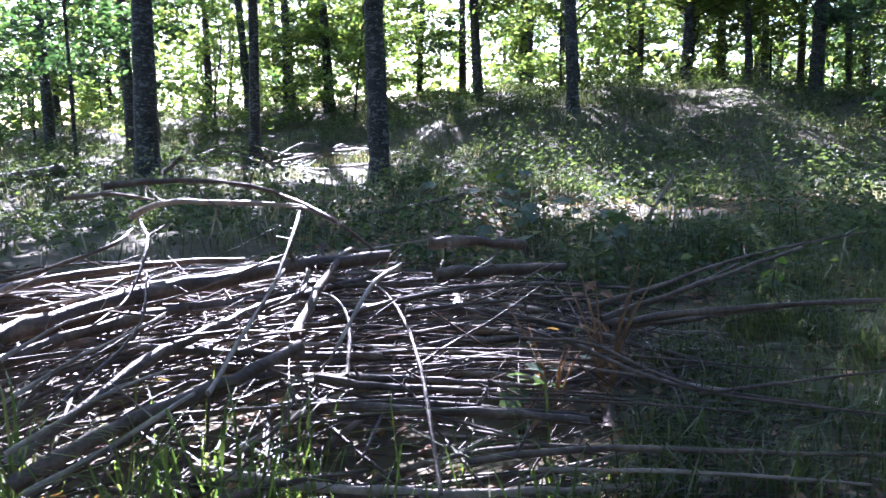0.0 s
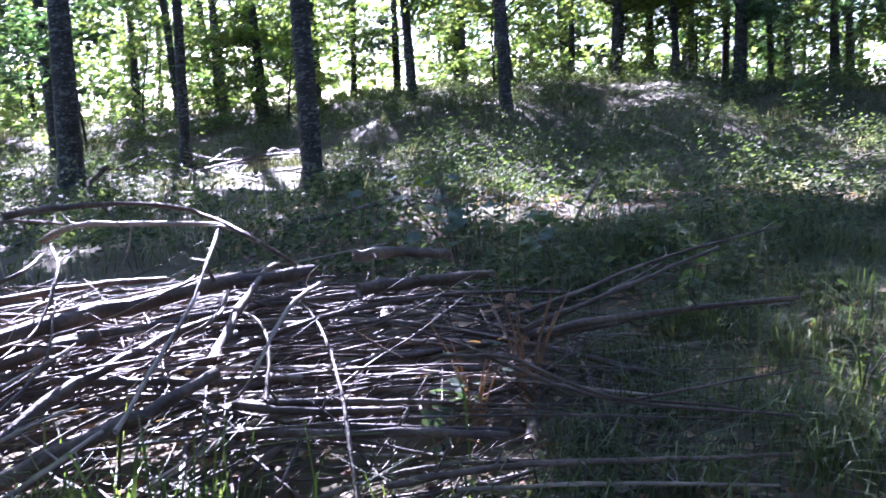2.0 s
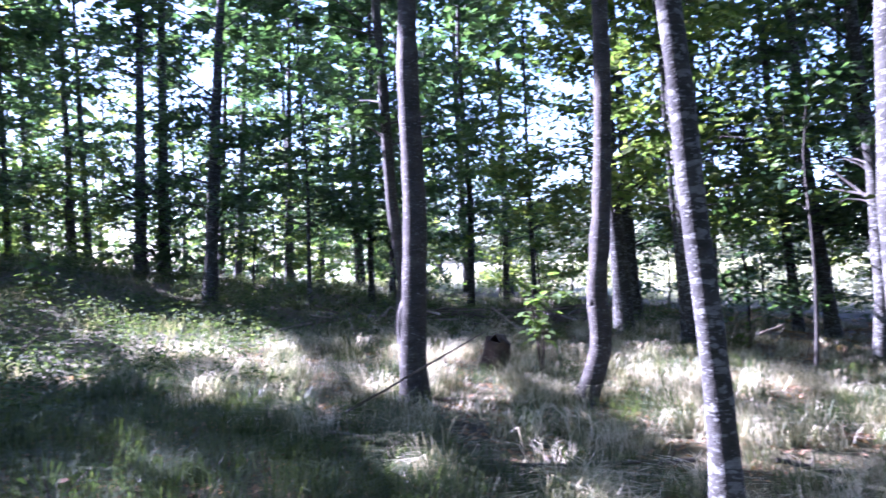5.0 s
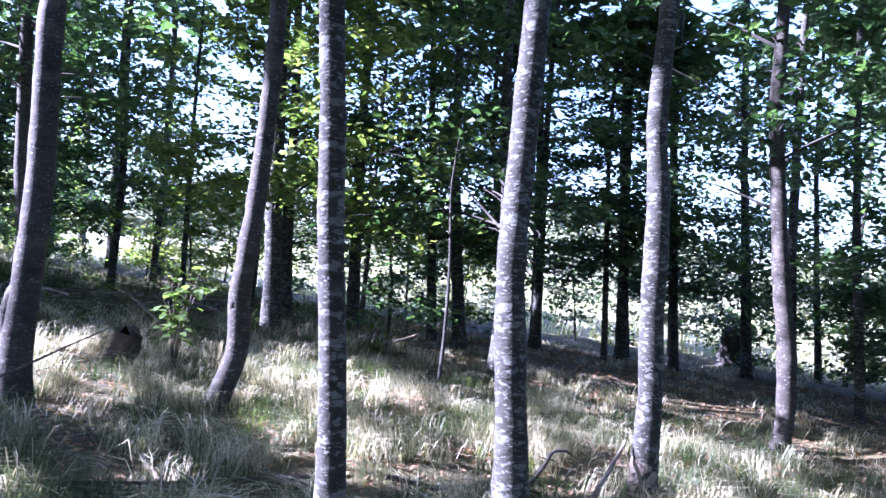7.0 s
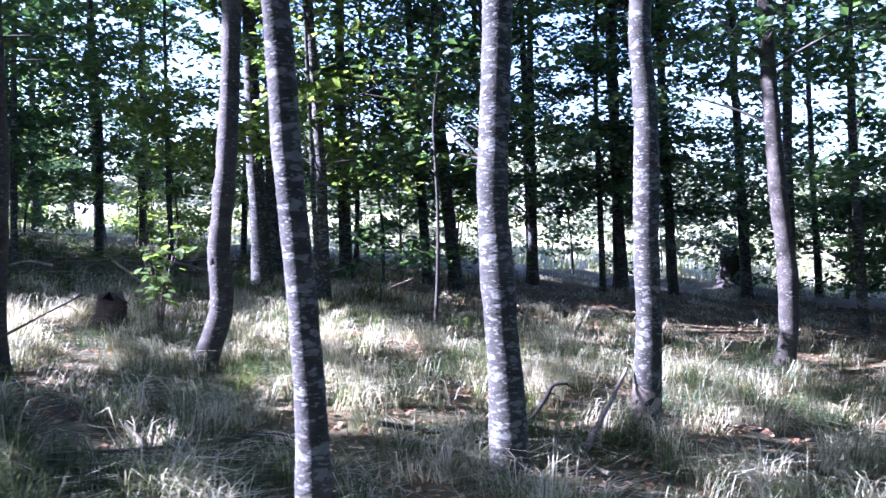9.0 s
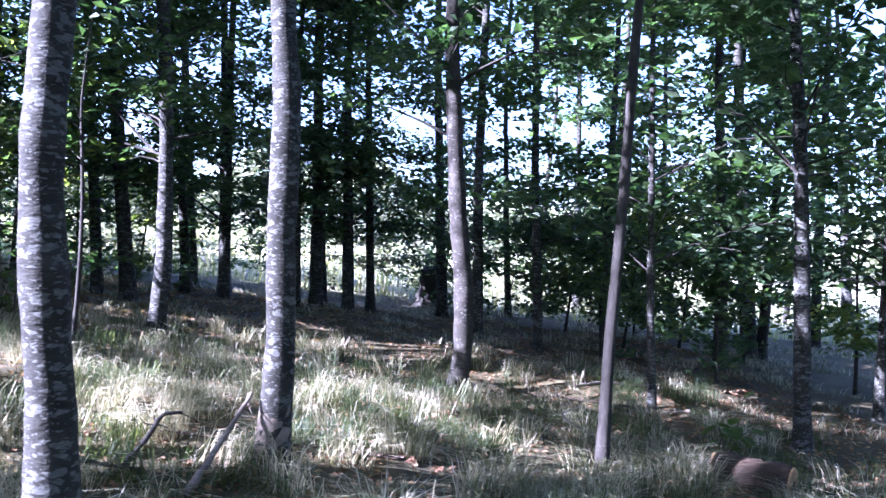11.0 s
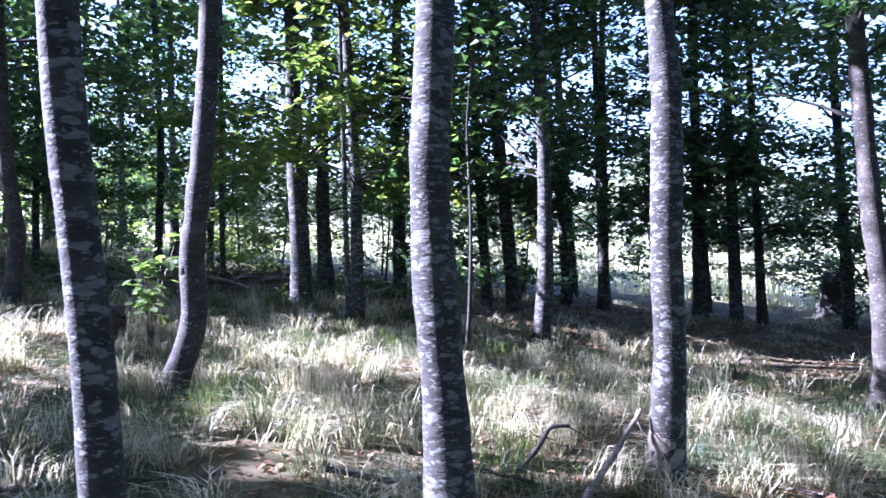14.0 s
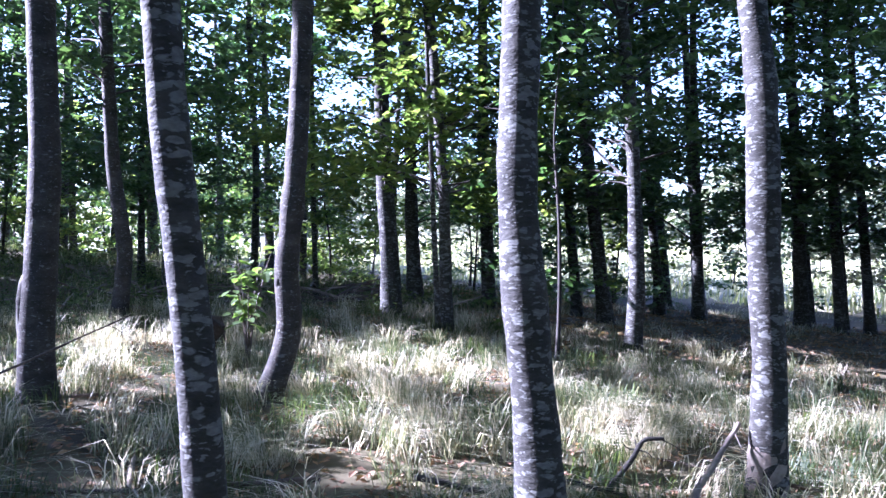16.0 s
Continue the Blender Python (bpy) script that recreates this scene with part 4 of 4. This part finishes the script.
stump(24.6, -2.0, 0.3, 1.1, "tall dark broken tree stump at the wood's edge", BARK)
stump(9.14, 6.11, 0.16, 0.42, "low rotten brown stump among dry grass", REDBARK)


# ---- saplings and herbs ----
def leaf_shape(name, lobes, material):
    """A flat leaf with a folded middle: palmate with lobes, or plain oval when lobes is 0."""
    bm = bmesh.new()
    rim = []
    n = 22 if lobes else 10
    for k in range(n):
        a = 2 * math.pi * k / n
        if lobes:
            r = 0.5 * (0.62 + 0.38 * abs(math.cos(2.5 * a))) * (0.55 if k == n // 2 else 1)
            p = (r * math.cos(a) + 0.35, r * math.sin(a))
        else:
            p = (0.5 + 0.5 * math.cos(a), 0.3 * math.sin(a) * (1.15 - 0.3 * math.cos(a)))
        rim.append(bm.verts.new((p[0], p[1], 0.14 * abs(p[1]) - 0.16 * p[0] ** 2)))
    mid = bm.verts.new((0.4, 0, -0.03))
    for k in range(n):
        bm.faces.new((mid, rim[k], rim[(k + 1) % n]))
    me = bpy.data.meshes.new(name)
    bm.to_mesh(me)
    bm.free()
    me.materials.append(material)
    return me


LEAF_YELLOW = shade("leaf_yellow", [(0.06, 0.085, 0.02), (0.1, 0.115, 0.025), (0.16, 0.15, 0.035)], scale=3, fine=20, bump=0, rough=0.5, through_light=0.4)
LEAF_GREY = shade("leaf_grey", [(0.03, 0.055, 0.03), (0.055, 0.085, 0.05), (0.1, 0.13, 0.085)], scale=3, fine=20, bump=0, rough=0.5, through_light=0.3, spec=0.3)
MAPLE, MAPLE_YELLOW = leaf_shape("maple_leaf", 5, LEAF_GREY), leaf_shape("maple_leaf", 5, LEAF_YELLOW)
OVAL, OVAL_DRY = leaf_shape("oval_leaf", 0, LEAF_PALE_LIT), leaf_shape("oval_leaf", 0, LEAF_DRY)


def sapling(x, y, height, spread, leaves, size, shapes, label, seed, stems=3, material=None, low=0.3):
    rng = np.random.default_rng(seed)
    base = tagged(new("sapling"), label, "sapling")
    base.location = (x, y, gz(x, y))
    tips = []
    for s in range(stems):
        a = rng.uniform(0, 6.28)
        top = np.array((math.cos(a) * spread * rng.uniform(0.2, 1), math.sin(a) * spread * rng.uniform(0.2, 1), height * rng.uniform(0.75, 1)))
        line = smooth_line([(0, 0, -0.03), tuple(top * (0.35, 0.35, 0.55)), tuple(top)], 10)
        v, f = tube_arrays(line, np.linspace(0.004 + height * 0.006, 0.002, 10), 6)
        child("stem", mesh_from("stem", v, f, material or DEADWOOD, True), base)
        tips.append(line)
    for k in range(leaves):
        line = tips[k % stems]
        p = line[rng.integers(int(low * 9), 10)]
        ob = child("leaf", shapes[int(rng.integers(len(shapes)))], base)
        out = rng.uniform(0.0, 0.35) * spread
        a = rng.uniform(0, 360)
        sc = size * rng.uniform(0.7, 1.25)
        ob.matrix_basis = pose(p[0] + out * math.cos(radians(a)), p[1] + out * math.sin(radians(a)), p[2] + rng.normal(0, 0.03), rng.normal(0, 16), rng.normal(10, 16), a) @ Matrix.Scale(sc, 4)


sapling(0.25, 5.9, 0.95, 0.75, 30, 0.13, [MAPLE, MAPLE, MAPLE, MAPLE, MAPLE, MAPLE_YELLOW], "maple sapling with broad dull green leaves", 1, 5, low=0.5)
sapling(0.95, 5.6, 0.6, 0.5, 18, 0.14, [MAPLE, MAPLE, MAPLE, MAPLE, MAPLE_YELLOW], "low maple sapling with some yellow leaves", 2, 4, low=0.5)
sapling(1.6, 4.7, 0.34, 0.16, 24, 0.09, [OVAL], "small light green leafy sapling", 3, 3)
sapling(0.5, 3.22, 0.68, 0.2, 34, 0.05, [OVAL_DRY], "withered brown herb stems with curled leaves", 4, 9, material=LEAF_DRY)
sapling(0.28, 3.1, 0.5, 0.2, 14, 0.055, [OVAL_DRY, MAPLE], "withered herb with a few dull leaves", 5, 5, material=LEAF_DRY)
sapling(0.15, 3.0, 0.3, 0.2, 9, 0.1, [MAPLE], "broad-leaved seedling beside the brush pile", 6, 3)
sapling(8.8, 5.15, 1.3, 0.4, 95, 0.13, [OVAL], "bright sunlit leafy sapling in the shade", 7, 7, low=0.55)
sapling(7.3, 16.5, 1.1, 0.5, 60, 0.2, [OVAL], "bright sunlit leafy bush", 8, 6)
sapling(9.8, -4.5, 0.42, 0.35, 26, 0.16, [OVAL], "low drooping leafy seedling", 9, 5)
sapling(13.4, 4.2, 0.7, 0.4, 24, 0.12, [OVAL], "small leafy sapling between the trunks", 10, 4)
sapling(1.9, 3.3, 0.3, 0.25, 22, 0.05, [OVAL], "small leafy herbs in the grass", 11, 6)
sapling(2.3, 4.0, 0.35, 0.3, 22, 0.06, [OVAL, OVAL_DRY], "small leafy herbs in the grass", 12, 6)


def little_fir(x, y, height, seed):
    rng = np.random.default_rng(seed)
    base = tagged(new("fir_tree"), "small dark green fir at the wood's edge", "fir tree")
    base.location = (x, y, gz(x, y))
    v, f = tube_arrays(np.array([(0, 0, z) for z in np.linspace(-0.05, height, 8)]), np.linspace(0.03, 0.004, 8), 7)
    child("trunk", mesh_from("trunk", v, f, BARK, True), base)
    cs = []
    for h in np.arange(0.12, height, 0.13):
        reach = 0.42 * (height - h) + 0.06
        for a in rng.uniform(0, 6.28, 7):
            t = np.linspace(0.1, 1, 26)[:, None]
            tip = np.array((math.cos(a) * reach, math.sin(a) * reach, -0.12 * reach))
            cs.append(np.array((0, 0, h)) + tip * t + rng.normal(0, 0.02, (26, 3)))
    v, f = leaf_arrays(np.vstack(cs), np.full(26 * len(cs), 0.075), rng, aspect=0.25)
    tagged(child("needles", mesh_from("needles", v, f, LEAF), base), kind="stuff")


little_fir(20.6, 3.9, 1.7, 1)
little_fir(21.6, 5.2, 1.2, 2)


# ---- grass, undergrowth and litter ----
def patch(x, y, s, seed):
    return np.sin(x * s + seed) * np.sin(y * s * 1.13 + seed * 2.1) + 0.6 * np.sin(x * s * 2.3 - y * s * 1.7 + seed) + 0.5 * np.sin(y * s * 2.9 + x * s * 0.6 + seed * 3)


def blades(tx, ty, per, height, width, rng, spread=0.06, lean=0.55):
    """Tufts of bent blades: per blades at each tuft."""
    n = len(tx) * per
    cx, cy = np.repeat(tx, per), np.repeat(ty, per)
    tall = np.repeat(rng.uniform(0.55, 1.25, len(tx)), per)
    comb = np.repeat(rng.uniform(0, 2 * np.pi, len(tx)), per)
    a = comb + rng.normal(0, 0.75, n)
    x, y = cx + rng.normal(0, spread, n), cy + rng.normal(0, spread, n)
    z = ground_z(x, y) - 0.02
    h = height * tall * rng.uniform(0.5, 1.2, n)
    out = lean * h * rng.uniform(0.3, 1.7, n)
    d = np.stack([np.cos(a), np.sin(a)], -1)
    s = np.stack([-np.sin(a), np.cos(a), np.zeros(n)], -1) * (width * rng.uniform(0.6, 1.4, n))[:, None] * 0.5
    root = np.stack([x, y, z], -1)

    def at(o, up):
        return root + np.stack([d[:, 0] * out * o, d[:, 1] * out * o, h * up], -1)

    p1, p3 = at(0.42, 0.78), at(1.3, 0.84)
    v = np.stack([root - s, root + s, p1 + s * 0.9, p1 - s * 0.9, p3 + s * 0.1, p3 - s * 0.1], 1).reshape(-1, 3)
    k = np.arange(n)[:, None] * 6
    f = np.concatenate([k + np.array([[0, 1, 2, 3]]), k + np.array([[3, 2, 4, 5]])], 1).reshape(-1, 4)
    return v, f


def grow():
    rng = np.random.default_rng(31)
    # bleached tussocks among the trunks
    x, y = rng.uniform(2.6, 15, 9000), rng.uniform(-5.5, 10, 9000)
    ok = (patch(x, y, 2.6, 1.0) > 0.3) & (patch(x, y, 1.7, 5.0) < 0.75) & (np.hypot(x - 2, y + 0.6) > 1.5) & ~((x < 4.4) & (y > 2))
    ok &= (rng.random(9000) < np.where(x > 11.5, 0.35, 1.0))
    ok &= ~((x > 8.3) & (y < -0.3) & (rng.random(9000) < 0.6))
    v, f = blades(x[ok], y[ok], 32, 0.3, 0.007, rng, 0.07, 0.95)
    x, y = rng.uniform(2.6, 15, 7000), rng.uniform(-5.5, 10, 7000)
    ok = (patch(x, y, 2.1, 4.0) > 0.35) & (np.hypot(x - 2, y + 0.6) > 1.5) & ~((x < 4.2) & (y > 2)) & (rng.random(7000) < np.where(x > 11.5, 0.25, 1.0))
    v2, f2 = blades(x[ok], y[ok], 14, 0.09, 0.007, rng, 0.1, 2.4)
    x, y = rng.uniform(11, 25, 4200), rng.uniform(-18, 9, 4200)
    ok = patch(x, y, 1.1, 8.0) > 0.2
    v3, f3 = blades(x[ok], y[ok], 14, 0.16, 0.009, rng, 0.12, 1.2)
    v, f = join([(v, f), (v2, f2), (v3, f3)])
    tagged(new("grass", mesh_from("grass", v, f, GRASS)), "bleached drooping tussock grass between the trunks", "grass", kind="stuff")
    # green grass by the brush pile and along the path
    x, y = rng.uniform(0.25, 5.0, 1500), rng.uniform(1.9, 7.5, 1500)
    ok = (patch(x, y, 1.7, 2.0) > -0.7) & (heap(x, y) - rise(x, y) < 0.18)
    x2, y2 = rng.uniform(3, 14, 5200), rng.uniform(-6, 9, 5200)
    ok2 = (patch(x2, y2, 1.7, 5.0) > 0.25) & (np.hypot(x2 - 2, y2 + 0.6) > 1.5)
    v, f = blades(np.concatenate([x[ok], x2[ok2]]), np.concatenate([y[ok], y2[ok2]]), 20, 0.24, 0.006, rng, 0.06, 0.8)
    tagged(new("grass", mesh_from("grass", v, f, GRASS_GREEN)), "fresh green grass in loose tufts", "grass", kind="stuff")
    # long blades at the pile's near edge
    x, y = rng.uniform(-1.6, 0.35, 34), rng.uniform(2.1, 2.5, 34)
    v, f = blades(x, y, 6, 0.42, 0.008, rng, 0.05, 0.8)
    tagged(new("grass", mesh_from("grass", v, f, LEAF_PALE_LIT)), "long light green grass blades before the brush pile", "grass", kind="stuff")
    # rough growth farther off
    x, y = rng.uniform(-14, 22, 5600), rng.uniform(5.2, 30, 5600)
    ok = (patch(x, y, 0.8, 3.0) > -0.5) & ~((x > 2.5) & (x < 15) & (y < 9)) & (heap(x, y) - rise(x, y) < 0.1)
    v, f = blades(x[ok], y[ok], 11, 0.32, 0.012, rng, 0.1, 0.8)
    tagged(new("grass", mesh_from("grass", v, f, GRASS_ROUGH)), "rough half-dry grass under the farther trees", "grass", kind="stuff")
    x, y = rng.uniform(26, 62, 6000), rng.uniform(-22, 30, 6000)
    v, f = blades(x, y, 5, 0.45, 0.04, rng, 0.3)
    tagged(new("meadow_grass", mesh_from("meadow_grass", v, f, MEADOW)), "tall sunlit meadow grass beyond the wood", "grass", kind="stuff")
    # low leafy undergrowth in hummocks
    n = 4000
    x, y = rng.uniform(-15, 19, n), 5.0 + 25 * rng.uniform(0, 1, n) ** 1.3
    ok = (patch(x, y, 0.9, 7.0) > -0.6) & ~((x > 5.5) & (x < 14) & (y < 8.5)) & ~((x > 3.4) & (y < 6.5)) & (heap(x, y) - rise(x, y) < 0.1) & ~((abs(x + 3.4) < 1.3) & (abs(y - 14) < 3.5))
    x, y = x[ok], y[ok]
    tall = rng.uniform(0.18, 0.62, len(x)) * (0.7 + 0.4 * np.clip(patch(x, y, 0.9, 7.0), 0, 1.2))
    per = 48
    u = rng.normal(0, 1, (len(x) * per, 3))
    u /= np.linalg.norm(u, axis=1)[:, None]
    u *= rng.uniform(0.45, 1.0, len(u))[:, None] ** 0.6
    hx, hy, ht = np.repeat(x, per), np.repeat(y, per), np.repeat(tall, per)
    wide = np.repeat(rng.uniform(0.7, 1.5, len(x)), per) * ht + 0.08
    c = np.stack([hx + u[:, 0] * wide, hy + u[:, 1] * wide, ground_z(hx, hy) + abs(u[:, 2]) * ht + 0.01], -1)
    bx, by = rng.uniform(-9, 13, 420), rng.uniform(8.5, 25, 420)
    keep = ~((bx > 5) & (by < 12)) & ~((abs(bx + 3.4) < 1.4) & (abs(by - 14) < 3.5)) & (patch(bx, by, 0.7, 2.0) > -0.3)
    bx, by = np.repeat(bx[keep], 130), np.repeat(by[keep], 130)
    bh = np.repeat(rng.uniform(0.4, 0.95, int(keep.sum())), 130)
    u = rng.normal(0, 1, (len(bx), 3))
    u *= (rng.uniform(0.5, 1.05, len(bx)) / np.linalg.norm(u, axis=1))[:, None]
    c = np.vstack([c, np.stack([bx + u[:, 0] * bh * 0.9, by + u[:, 1] * bh * 0.9, ground_z(bx, by) + abs(u[:, 2]) * bh], -1)])
    v, f = leaf_arrays(c, np.full(len(c), 0.075), rng, flat=0.6, aspect=0.5)
    tagged(new("undergrowth", mesh_from("undergrowth", v, f, LEAF_LOW)), "low dark leafy undergrowth on the forest floor", "undergrowth", kind="stuff")
    # fallen leaves
    n = 56000
    x, y = rng.uniform(-2, 22, n), rng.uniform(-8, 10, n)
    c = np.stack([x, y, ground_z(x, y) + rng.uniform(0.004, 0.03, n)], -1)
    v, f = leaf_arrays(c, np.full(n, 0.07), rng, flat=0.3, droop=0.0)
    tagged(new("leaf_litter", mesh_from("leaf_litter", v, f, LEAF_DRY)), "curled brown fallen leaves on the forest floor", "leaf litter", kind="stuff")


grow()
